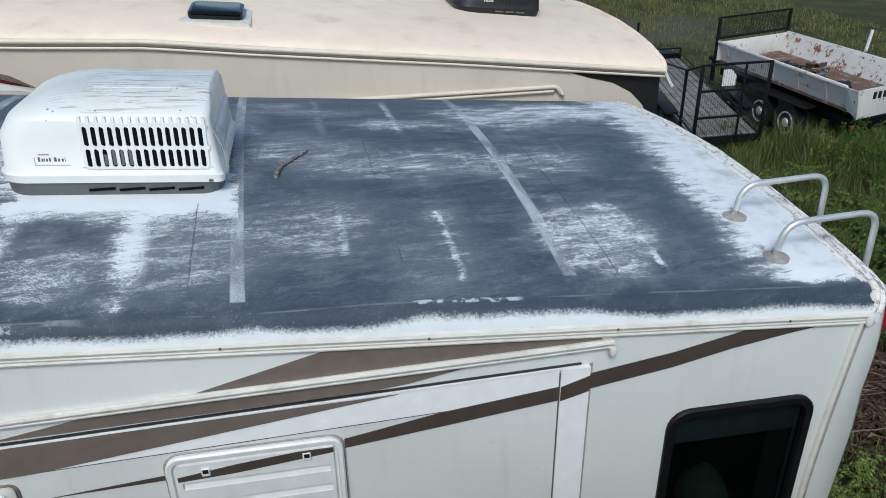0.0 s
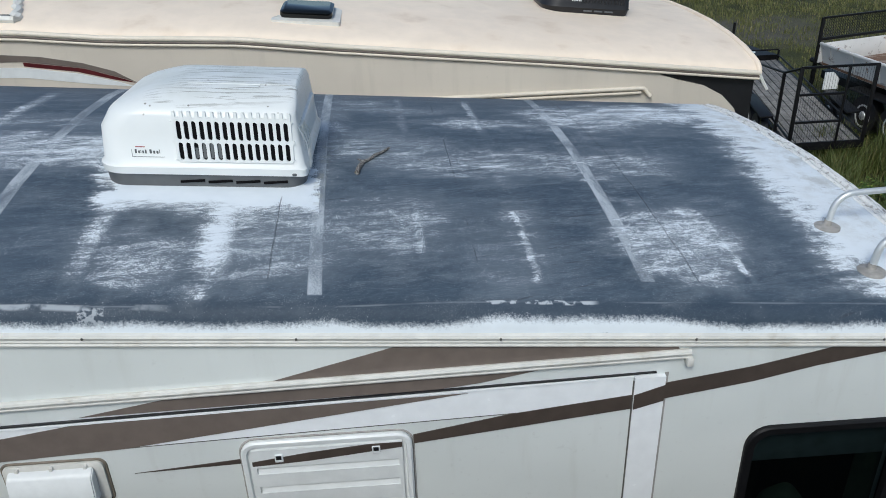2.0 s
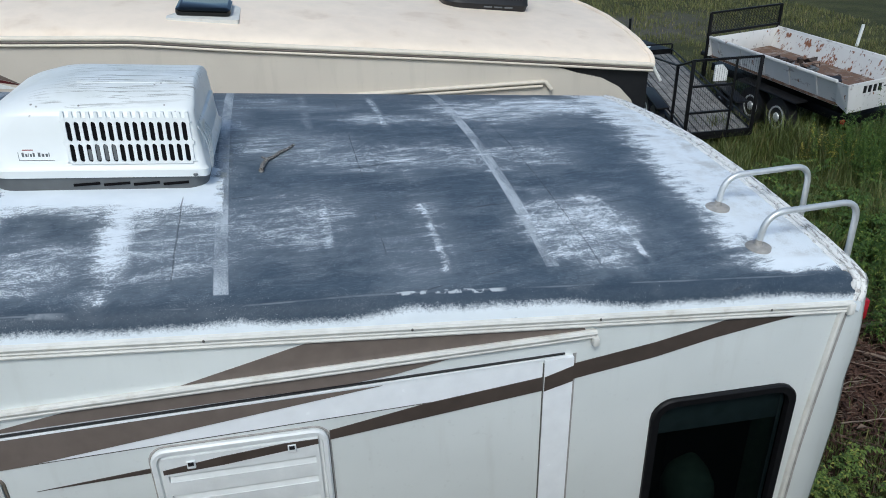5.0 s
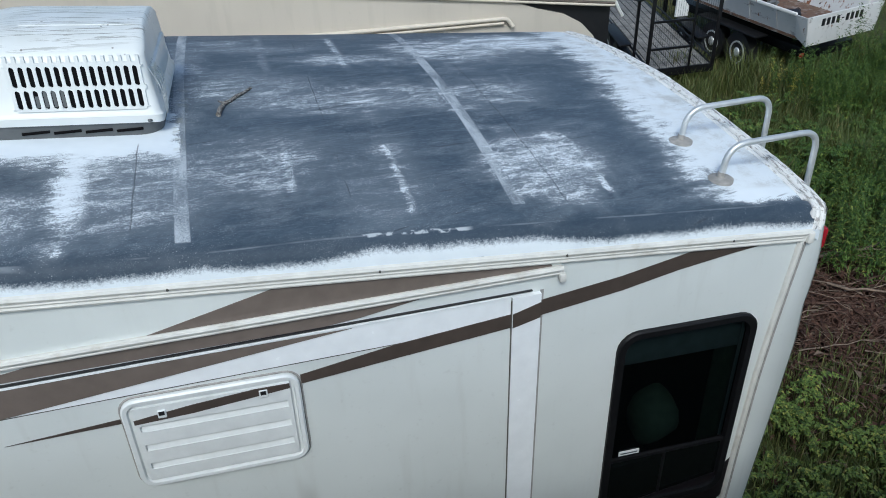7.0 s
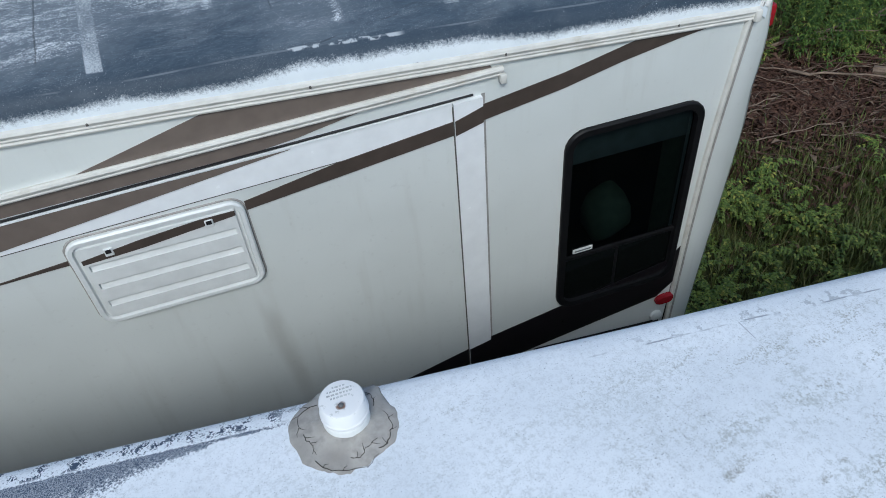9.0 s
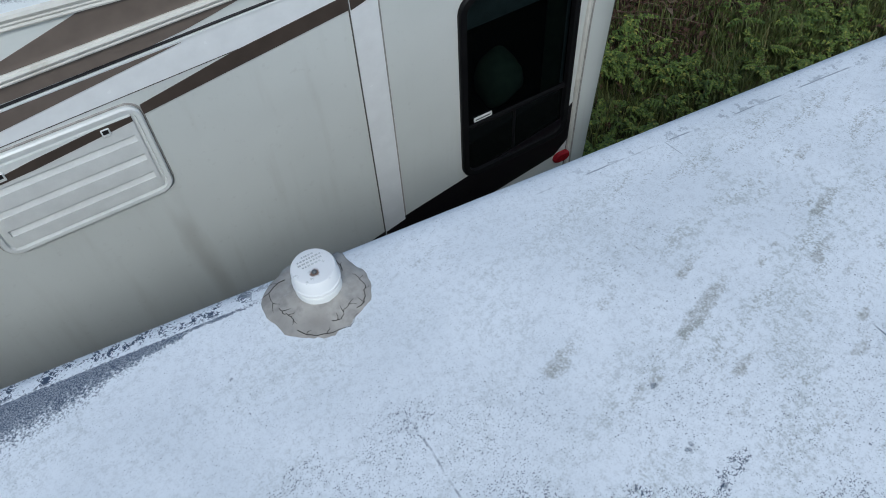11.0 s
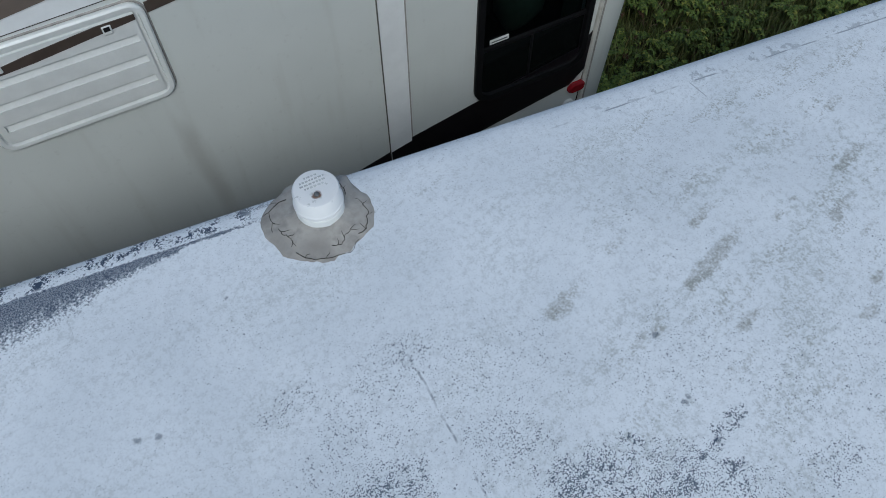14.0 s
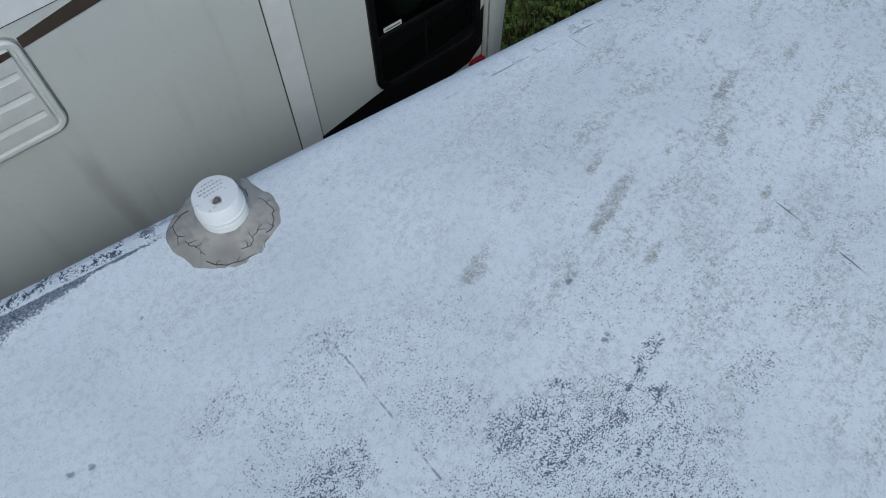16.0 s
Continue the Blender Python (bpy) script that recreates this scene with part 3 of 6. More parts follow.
# ---- ground ----
def grass_ground():
    m = Mat("rough meadow soil and turf")
    x, y, z = m.xyz()
    n, f = m.noise(0.9, 5), m.noise(14, 5)
    col = m.mix(m.step(n, 0.35, 0.65), (0.036, 0.042, 0.013), (0.070, 0.076, 0.025))
    col = m.mix(m.step(f, 0.45, 0.7), col, (0.035, 0.032, 0.018))
    dirt = m.low(m.step(m.add(m.f("POWER", m.mul(m.sub(x, 4.4), 0.45), 2.0), m.add(m.f("POWER", m.mul(m.sub(y, 2.85), 0.55), 2.0), m.mul(n, 1.2))), 1.6, 0.9), 1.0)
    col = m.mix(m.mul(dirt, 0.85), col, (0.048, 0.026, 0.018))
    road = m.mul(m.band(m.add(y, m.add(m.mul(x, 0.05), m.mul(n, 3.0))), 23.0, 1.4, 1.6), m.mul(m.step(x, 2.0, 6.0), m.step(x, 15.0, 10.0)))
    gravel = m.mix(m.noise(30, 4), (0.060, 0.056, 0.046), (0.11, 0.105, 0.088))
    col = m.mix(m.mul(road, m.step(f, 0.30, 0.5)), col, gravel)
    m.bump(m.noise(22, 5), 0.6, 0.05)
    return m.done(col, 0.9, 0.0, 0.2)


def make_ground():
    n = 90
    grid = [-60 + 180 * (i / n) for i in range(n + 1)]
    bm = bmesh.new()
    rows = []
    for gy in grid:
        rows.append([bm.verts.new((gx, gy, 0.05 * noise.noise(Vector((gx * 0.35, gy * 0.35, 0))) - 0.02)) for gx in grid])
    for a, b in zip(rows, rows[1:]):
        for i in range(n):
            bm.faces.new((a[i], a[i + 1], b[i + 1], b[i]))
    far = 3000
    outer = [(-far, -far), (far, -far), (far, far), (-far, far)]
    inner = [rows[0][0], rows[0][-1], rows[-1][-1], rows[-1][0]]
    sides = [rows[0], [r[-1] for r in rows], rows[-1][::-1], [r[0] for r in rows][::-1]]
    out = [bm.verts.new((*p, -0.02)) for p in outer]
    for k in range(4):
        side = sides[k]
        mid = len(side) // 2
        for i in range(len(side) - 1):
            bm.faces.new((side[i + 1], side[i], out[k] if i < mid else out[(k + 1) % 4]))
        bm.faces.new((side[mid], out[k], out[(k + 1) % 4]))
    return tagged(smooth(part("ground", bm, grass_ground())), "rough green meadow ground with bare earth and gravel", "ground", kind="structure")


make_ground()

# ---- the middle trailer ----
def z_trim(x): return 3.187 - 0.0738 * x


REAR = [(0.3, 1.08), (1.4, 1.11), (1.7, 1.125), (2.19, 1.155), (2.56, 1.175), (2.9, 1.16), (3.03, 1.14), (3.12, 1.125)]
MOULD = [(0.3, 0.90), (1.5, 0.945), (2.06, 0.953), (2.44, 0.964), (2.73, 0.985), (3.12, 1.022)]
PROFILE = [(-0.006, 0.005), (-0.006, 0.035), (0.002, 0.07), (0.022, 0.099), (0.040, 0.1085), (0.045, 0.1125), (0.085, 0.125), (0.3, 0.156), (0.8, 0.196),
           (1.27, 0.212), (1.75, 0.196), (2.2, 0.160), (2.45, 0.125), (2.51, 0.09), (2.535, 0.04), (2.535, 0.005)]

rv = thing("travel_trailer", "white travel trailer with taupe swoosh stripes and chalky slate roof", "trailer", at=(-2.5, 1.27, 0))


def mid(name, bm, material, label="", parent=None):
    """A part of the middle trailer, given in world metres."""
    for v in bm.verts:
        v.co = v.co - Vector((-2.5, 1.27, 0))
    return part(name, bm, material, parent or rv, label)


LEFT = -7.0
xs = [LEFT + (1.02 - LEFT) * i / 60 for i in range(61)] + [1.06, 1.09]
bm = loft([[(x, y, z_trim(x) + dz - max(0, x - 1.02) ** 2 * 6) for y, dz in PROFILE] for x in xs], closed=False)
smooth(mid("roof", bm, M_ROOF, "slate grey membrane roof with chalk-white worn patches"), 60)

# walls: the near side round the window opening, then the other sides
WX0, WX1, WZ0, WZ1 = 0.321, 0.913, 1.815, 2.800
wall = bmesh.new()
plate([(LEFT, 0.55), (WX0 + 0.03, 0.55), (WX0 + 0.03, z_trim(WX0) + 0.01), (LEFT, z_trim(LEFT) + 0.01)], 0.0, 0.04, wall)
plate([(WX0 + 0.03, 0.55), (0.88, 0.55), (0.940, WZ0 + 0.03), (WX0 + 0.03, WZ0 + 0.03)], 0.0, 0.04, wall)
plate([(WX0 + 0.03, WZ1 - 0.03), (0.985, WZ1 - 0.03), (1.02, z_trim(1.02) + 0.01), (WX0 + 0.03, z_trim(WX0) + 0.01)], 0.0, 0.04, wall)
plate([(WX1 - 0.03, WZ0 + 0.03), (0.940, WZ0 + 0.03), (0.960, 2.4), (0.985, WZ1 - 0.03), (WX1 - 0.03, WZ1 - 0.03)], 0.0, 0.04, wall)
mid("side_wall", wall, M_WALL, "white weathered side wall")
mid("far_side_wall", box(LEFT, 1.0, 2.50, 2.53, 0.55, 3.12), M_WALL)
mid("front_wall", box(LEFT - 0.04, LEFT, 0, 2.53, 0.55, 3.75), M_WALL)
mid("floor_pan", box(LEFT, 1.0, 0.02, 2.5, 0.5, 0.58), M_BLACK)
def crisp(z): return min(1.0, max(0.0, (z - 2.75) / 0.3))


bm = loft([[(lerp(z, MOULD), -0.003, z), (lerp(z, MOULD) + 0.05, -0.002, z), (lerp(z, REAR) - 0.05 + 0.032 * crisp(z), 0.012 - 0.006 * crisp(z), z), (lerp(z, REAR) - 0.015 + 0.011 * crisp(z), 0.04 - 0.027 * crisp(z), z), (lerp(z, REAR), 0.09 - 0.06 * crisp(z), z),
            (lerp(z, REAR), 1.27, z), (lerp(z, REAR), 2.44, z), (lerp(z, REAR) - 0.03, 2.50, z), (lerp(z, MOULD), 2.53, z)]
           for z in [0.5 + 2.6 * i / 30 for i in range(31)]] +
          [[(lerp(3.12, MOULD), 0.01, 3.14), (1.075, 0.004, 3.16), (1.10, 0.006, 3.19), (1.116, 0.016, 3.20), (1.120, 0.04, 3.215), (1.115, 1.27, 3.26), (1.115, 2.42, 3.19), (1.09, 2.49, 3.16), (1.03, 2.52, 3.14)]], closed=False)
smooth(mid("rear_cap", bm, M_WALL, "moulded white rear cap"), 50)
# corner moulding, with its sealant bead
smooth(mid("corner_moulding", tube([(lerp(z, MOULD), -0.004, z) for z in [0.6 + 2.5 * i / 24 for i in range(25)]], 0.012, 8), M_TRIM, "cream corner moulding with dirty sealant"))
smooth(mid("sealant_bead", tube([(lerp(z, MOULD) + 0.022, -0.001, z) for z in [0.6 + 2.5 * i / 24 for i in range(25)]], 0.007, 6), M_SEAL))
# roof edge trim: two ribs and a lip
for name, dz, r in (("edge_trim", 0.016, 0.013), ("trim_insert", -0.001, 0.008), ("drip_rail", -0.014, 0.008)):
    smooth(mid(name, tube([(LEFT + (1.05 - LEFT) * i / 40, -0.008, z_trim(LEFT + (1.05 - LEFT) * i / 40) + dz) for i in range(41)], r, 8), M_TRIM, "cream ribbed roof edge trim" if name == "edge_trim" else ""))
mid("trim_back", plate([(LEFT, z_trim(LEFT) - 0.020), (1.05, z_trim(1.05) - 0.020), (1.05, z_trim(1.05) + 0.025), (LEFT, z_trim(LEFT) + 0.025)], -0.007, 0.002), M_TRIM)
smooth(mid("trim_end_cap", box(1.030, 1.058, -0.028, 0.02, z_trim(1.04) - 0.026, z_trim(1.04) + 0.024, 0.009), M_TRIM))
# peeling rear roof moulding
def crown(y): return lerp(y, PROFILE[1:-1])


def over(n):
    """n points (y, rise) along the roof's section, from rim to rim."""
    pts = PROFILE[1:-1]
    run = [0.0]
    for (ya, za), (yb, zb) in zip(pts, pts[1:]):
        run.append(run[-1] + math.hypot(yb - ya, zb - za))
    for i in range(n):
        d = run[-1] * i / (n - 1)
        yield lerp(d, [(r, p[0]) for r, p in zip(run, pts)]), lerp(d, [(r, p[1]) for r, p in zip(run, pts)])


for name, x, r, drop in (("rear_moulding", 1.082, 0.015, 0.009), ("rear_moulding_lip", 1.107, 0.015, 0.013)):
    smooth(mid(name, tube([(x - 0.030 * max(0, 1 - dz / 0.115) + 0.004 * noise.noise(Vector((0, i * 0.7, 3))), y + 0.016 * max(0, 1 - dz / 0.115), z_trim(x) + dz - drop + 0.003 * noise.noise(Vector((i, 0, 0)))) for i, (y, dz) in enumerate(over(100))], r, 10), M_FLAKE, "peeling white rear roof moulding"))
smooth(mid("rear_sealant", tube([(1.048 + 0.007 * noise.noise(Vector((i * 0.9, 2, 0))), y, z_trim(1.048) + dz - 0.015) for i, (y, dz) in enumerate(list(over(90))[4:-3])], 0.017, 10), M_FLAKE, "cracked flaking sealant along the moulding"))

blob = spin([(0.005, -0.05), (0.010, -0.035), (0.012, 0.0), (0.011, 0.035), (0.007, 0.052), (0.002, 0.058)], (1.056, 0.014, z_trim(1.06) + 0.050), 16)
for v in blob.verts:
    v.co += Vector((1, 1, 1)) * 0.006 * noise.noise(v.co * 45)
smooth(mid("corner_sealant", blob, M_FLAKE, "lumpy white corner sealant"), 70)

# slide-out room front, seal, flange and awning rail
def z_slide(x): return 3.058 + 0.022 * x


def z_rail(x): return 3.131 + 0.0170 * x


SY = -0.010
slide = mid("slide_room", plate([(LEFT + 0.5, 0.75), (-0.108, 0.75), (-0.108, z_slide(-0.108)), (LEFT + 0.5, z_slide(LEFT))], SY, 0.001), M_WALL, "closed white slide-out room front")
mid("slide_flange", plate([(-0.104, 1.0), (0.0, 1.0), (0.0, z_slide(0) - 0.006), (-0.104, z_slide(-0.1) - 0.006)], SY - 0.007, 0.001), M_FLANGE, "plain white slide flange", slide)
mid("slide_top_lip", plate([(LEFT + 0.5, z_slide(LEFT) - 0.003), (-0.108, z_slide(-0.1) - 0.003), (-0.108, z_slide(-0.1) + 0.002), (LEFT + 0.5, z_slide(LEFT) + 0.002)], SY - 0.005, SY + 0.001), M_FLANGE, "", slide)
mid("slide_seal", plate([(LEFT + 0.5, z_slide(LEFT) + 0.003), (-0.03, z_slide(0) + 0.003), (-0.03, z_slide(0) + 0.007), (LEFT + 0.5, z_slide(LEFT) + 0.013)], SY + 0.002, 0.001), M_RUBBER, "black rubber slide seal", slide)
# dark joint left of the flange
mid("panel_joint", plate([(-0.1085, 1.0), (-0.1035, 1.0), (-0.1035, z_slide(-0.1) - 0.02), (-0.1085, z_slide(-0.1) - 0.02)], SY - 0.003, SY + 0.004), M_GAP, "", slide)
# grey strip paints the flange's shadow on the wall to its right
mid("flange_shade", plate([(0.0005, 1.0), (0.013, 1.0), (0.013, z_slide(0)), (0.0005, z_slide(0))], -0.002, 0.001), M_FLANGE_SHADE, "", slide)
def z_crease(x): return 2.952 + 0.028 * x


mid("top_flange", plate([(LEFT + 0.5, z_crease(LEFT + 0.5)), (-0.109, z_crease(-0.109)), (-0.109, z_slide(-0.109) - 0.004), (LEFT + 0.5, z_slide(LEFT + 0.5) - 0.004)], SY - 0.001, SY + 0.001), M_FLANGE, "bright white strip along the slide's top", slide)
# crease drawn as a thin dark strip
mid("panel_crease", plate([(LEFT + 0.5, z_crease(LEFT + 0.5) - 0.003), (-0.50, z_crease(-0.50) - 0.003), (-0.50, z_crease(-0.50)), (LEFT + 0.5, z_crease(LEFT + 0.5))], SY - 0.0016, SY + 0.001), M_GAP, "", slide)
rail = smooth(mid("awning_rail", tube([(LEFT + 0.5 + (0.075 - LEFT - 0.5) * i / 20, -0.012, z_rail(LEFT + 0.5 + (0.075 - LEFT - 0.5) * i / 20) + 0.008) for i in range(21)], 0.011, 8), M_TRIM, "cream awning rail over the slide-out"))
smooth(mid("rail_lip", tube([(LEFT + 0.5 + (0.07 - LEFT - 0.5) * i / 20, -0.010, z_rail(LEFT + 0.5 + (0.07 - LEFT - 0.5) * i / 20) - 0.010) for i in range(21)], 0.007, 8), M_TRIM, "", rail))
mid("rail_back", plate([(LEFT + 0.5, z_rail(LEFT) - 0.017), (0.07, z_rail(0) - 0.017), (0.07, z_rail(0) + 0.018), (LEFT + 0.5, z_rail(LEFT) + 0.018)], -0.008, 0.001), M_TRIM, "", rail)
smooth(mid("rail_end_cap", box(0.060, 0.084, -0.030, 0.0, z_rail(0) - 0.040, z_rail(0) - 0.006, 0.006), M_TRIM, "", rail))

# vinyl stripes
def stripe(name, points, y, material, label=""):
    return mid(name, plate(points, y - 0.002, y), material, label)


stripe("stripe", [(-1.295, 3.122), (-0.87, z_trim(-0.87) - 0.02), (0.03, z_trim(0.03) - 0.02), (0.05, 3.13)], -0.0012, M_BROWN, "taupe swoosh stripe")
stripe("stripe", [(-1.915, 3.030), (-1.575, 3.090), (-0.38, 3.108), (-0.62, 3.064), (-0.75, 3.050)], -0.0012, M_BROWN)
stripe("stripe", [(-3.9, 2.62), (-2.354, 2.872), (-1.80, 2.900), (-0.66, 3.034), (-1.93, 3.010), (-2.333, 2.948), (-3.9, 2.74)], SY - 0.0022, M_BROWN, "taupe swoosh stripe")
stripe("stripe", [(0.001, 3.014), (0.001, 2.949), (0.31, 2.998), (0.525, 3.047), (0.747, 3.085), (0.87, z_trim(0.87) - 0.022), (0.597, z_trim(0.597) - 0.018), (0.515, 3.106), (0.304, 3.060)], -0.0012, M_DARK, "dark brown stripe")
stripe("stripe", [(-0.103, 2.984), (-0.103, 2.925), (-0.001, 2.954), (-0.001, 3.018)], SY - 0.0082, M_DARK)
stripe("stripe", [(-0.847, 2.840), (-0.847, 2.878), (-0.52, 2.936), (-0.109, 2.982), (-0.109, 2.925)], SY - 0.0022, M_DARK)
stripe("stripe", [(-1.785, 2.792), (-1.430, 2.822), (-1.430, 2.803)], SY - 0.0012, M_DARK)
stripe("band", [(0.001, 1.76), (0.33, 1.82), (0.87, 1.915), (0.972, 2.02), (0.945, 1.76), (0.86, 1.675), (0.21, 1.577), (0.001, 1.54)], -0.0012, M_PLUM, "black plum lower band")
stripe("band", [(-0.43, 1.648), (-0.109, 1.733), (-0.109, 1.0), (-2.5, 1.0), (-2.5, 1.11)], SY - 0.0012, M_PLUM)
stripe("band", [(-0.103, 1.735), (-0.001, 1.76), (-0.001, 1.0), (-0.103, 1.0)], SY - 0.0082, M_PLUM)
stripe("band", [(0.22, 1.568), (0.90, 1.49), (0.88, 0.9), (0.22, 0.9)], -0.0012, M_PLUM)

# window
def tinted():
    m = Mat("dark tinted glass")
    return m.done((0.004, 0.005, 0.005), 0.04, 0.0, 0.35)


def see_through():
    """Smoked glass that lets a little of the inside show."""
    m = Mat("smoked window glass")
    clear, gloss = m.n.new("ShaderNodeBsdfTransparent"), m.n.new("ShaderNodeBsdfGlossy")
    clear.inputs["Color"].default_value = (0.165, 0.205, 0.21, 1)
    gloss.inputs["Roughness"].default_value = 0.03
    mixer = m.n.new("ShaderNodeMixShader")
    mixer.inputs[0].default_value = 0.045
    m.l.new(clear.outputs[0], mixer.inputs[1])
    m.l.new(gloss.outputs[0], mixer.inputs[2])
    m.l.new(mixer.outputs[0], m.n["Material Output"].inputs["Surface"])
    return m.m


M_GLASS = tinted()
M_SMOKE = see_through()


def ring_xz(x0, x1, z0, z1, r, y): return [(p[0], y, p[1]) for p in ring_rect(x0, x1, z0, z1, r, 0)]


win = smooth(mid("window", loft([ring_xz(WX0, WX1, WZ0, WZ1, 0.085, 0.002), ring_xz(WX0, WX1, WZ0, WZ1, 0.085, -0.012), ring_xz(WX0 + 0.006, WX1 - 0.006, WZ0 + 0.006, WZ1 - 0.006, 0.08, -0.018),
      ring_xz(WX0 + 0.032, WX1 - 0.032, WZ0 + 0.032, WZ1 - 0.032, 0.06, -0.016), ring_xz(WX0 + 0.036, WX1 - 0.036, WZ0 + 0.036, WZ1 - 0.036, 0.056, 0.012)], caps=False), M_PAINT_BLACK, "black framed tinted window with a lower slider"))
bm = bmesh.new()
bm.faces.new([bm.verts.new(p) for p in ring_xz(WX0 + 0.03, WX1 - 0.03, 2.120, WZ1 - 0.03, 0.05, 0.006)])
mid("pane", bm, M_SMOKE, "smoked upper pane", win)
mid("pane", plate([(WX0 + 0.03, WZ0 + 0.03), (0.600, WZ0 + 0.03), (0.600, 2.115), (WX0 + 0.03, 2.115)], 0.002, 0.008), M_GLASS, "", win)
mid("pane", plate([(0.612, WZ0 + 0.03), (WX1 - 0.03, WZ0 + 0.03), (WX1 - 0.03, 2.115), (0.612, 2.115)], 0.006, 0.011), M_GLASS, "", win)
mid("rail", box(WX0 + 0.03, WX1 - 0.03, -0.006, 0.012, 2.112, 2.132, 0.003), M_PAINT_BLACK, "", win)
mid("mullion", box(0.599, 0.613, -0.003, 0.012, WZ0 + 0.03, 2.112, 0.003), M_PAINT_BLACK, "", win)
mid("sticker", plate([(0.392, 2.140), (0.484, 2.140), (0.484, 2.163), (0.392, 2.163)], 0.0005, 0.004), M_WHITE, "small white sticker", win)
mid("text_bar", plate([(0.400, 2.148), (0.476, 2.148), (0.476, 2.154), (0.400, 2.154)], -0.0005, 0.003), M_GREY, "", win)
# the inside behind the smoked pane: dark lining, a blind's cassette, a curtain and a round shape
# added box closes off the room, coloured near-black so the inside stays dark
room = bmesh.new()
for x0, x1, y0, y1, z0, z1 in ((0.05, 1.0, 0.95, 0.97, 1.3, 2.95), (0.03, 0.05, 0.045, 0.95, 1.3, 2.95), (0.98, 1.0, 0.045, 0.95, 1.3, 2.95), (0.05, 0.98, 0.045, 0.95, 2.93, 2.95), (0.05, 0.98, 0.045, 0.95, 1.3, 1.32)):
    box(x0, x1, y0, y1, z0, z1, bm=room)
mid("room_lining", room, M_LINING, "near-black box added behind the pane")
smooth(mid("blind_cassette", box(0.30, 0.95, 0.045, 0.115, 2.585, 2.80, 0.02), M_BLIND, "pale blue-grey blind cassette"))
rings = [[(0.80 + 0.12 * i / 24, 0.065 + 0.012 * math.sin(i * 1.6) + d, z) for i in range(25)] for d, z in ((0, 2.60), (0, 2.0))]
pleats = loft(rings, closed=False)
bmesh.ops.solidify(pleats, geom=list(pleats.faces), thickness=0.004)
smooth(mid("curtain", pleats, M_CURTAIN, "grey-green pleated curtain"))
round_shape = spin([(0.02, -0.115), (0.075, -0.095), (0.108, -0.05), (0.115, 0.0), (0.102, 0.055), (0.07, 0.095), (0.02, 0.115)], (0.655, 0.20, 2.135), 28)
for v in round_shape.verts:
    v.co += Vector((0.03, 0.02, 0.03)) * noise.noise(v.co * 9)
smooth(mid("round_shape", round_shape, M_CURTAIN, "pale round shape behind the glass"))

# access door with ribs and two latches
GX0, GX1, GZ0, GZ1 = -1.424, -0.852, 2.512, 2.898
door = smooth(mid("access_door", loft([ring_xz(GX0, GX1, GZ0, GZ1, 0.05, SY), ring_xz(GX0, GX1, GZ0, GZ1, 0.05, SY - 0.014), ring_xz(GX0 + 0.006, GX1 - 0.006, GZ0 + 0.006, GZ1 - 0.006, 0.045, SY - 0.020),
      ring_xz(GX0 + 0.018, GX1 - 0.018, GZ0 + 0.018, GZ1 - 0.018, 0.036, SY - 0.019), ring_xz(GX0 + 0.022, GX1 - 0.022, GZ0 + 0.022, GZ1 - 0.022, 0.032, SY - 0.008)]), M_WHITE, "white ribbed access door with two latches"), 35)
smooth(mid("gasket", tube([Vector(p) + Vector((0, -0.001, 0)) for p in ring_xz(GX0 - 0.004, GX1 + 0.004, GZ0 - 0.004, GZ1 + 0.004, 0.054, SY)] + [Vector(ring_xz(GX0 - 0.004, GX1 + 0.004, GZ0 - 0.004, GZ1 + 0.004, 0.054, SY)[0])], 0.004, 6), M_SEAL, "", door))
# raised inner panel with three sloping louvres
PX0, PX1, LX0, LX1 = GX0 + 0.034, GX1 - 0.034, -1.378, -0.900
LOUVRES = [2.790 - 0.084 * k for k in range(3)]
face, bands = bmesh.new(), [GZ1 - 0.034] + [v for z in LOUVRES for v in (z, z - 0.028)] + [GZ0 + 0.034]
for hi, lo in zip(bands[::2], bands[1::2]):
    box(PX0, PX1, SY - 0.0180, SY - 0.007, lo, hi, bm=face)
for z in LOUVRES:
    box(PX0, LX0, SY - 0.0180, SY - 0.007, z - 0.028, z, bm=face)
    box(LX1, PX1, SY - 0.0180, SY - 0.007, z - 0.028, z, bm=face)
mid("panel", face, M_WHITE, "", door)
for z in LOUVRES:
    mid("louvre", loft([[(u, SY - 0.0075, z), (u, SY - 0.0075, z - 0.028), (u, SY - 0.0150, z - 0.028), (u, SY - 0.0085, z - 0.008)] for u in (LX0 + 0.004, LX1)]), M_WHITE, "", door)
mid("stripe", plate([(PX0, 2.800), (PX0, 2.818), (-1.208, 2.844), (-1.0, 2.863), (PX1, 2.863), (PX1, 2.843), (-1.197, 2.810)], SY - 0.0198, SY - 0.0178), M_DARK, "", door)
for lx, lz in ((-1.299, 2.830), (-0.974, 2.840)):
    latch = mid("latch", box(lx - 0.014, lx + 0.014, SY - 0.025, SY - 0.007, lz - 0.015, lz + 0.015, 0.003), M_WHITE, "white square latch", door)
    mid("keyhole", box(lx - 0.009, lx + 0.009, SY - 0.0262, SY - 0.010, lz - 0.002, lz + 0.013), M_BLACK, "", door)

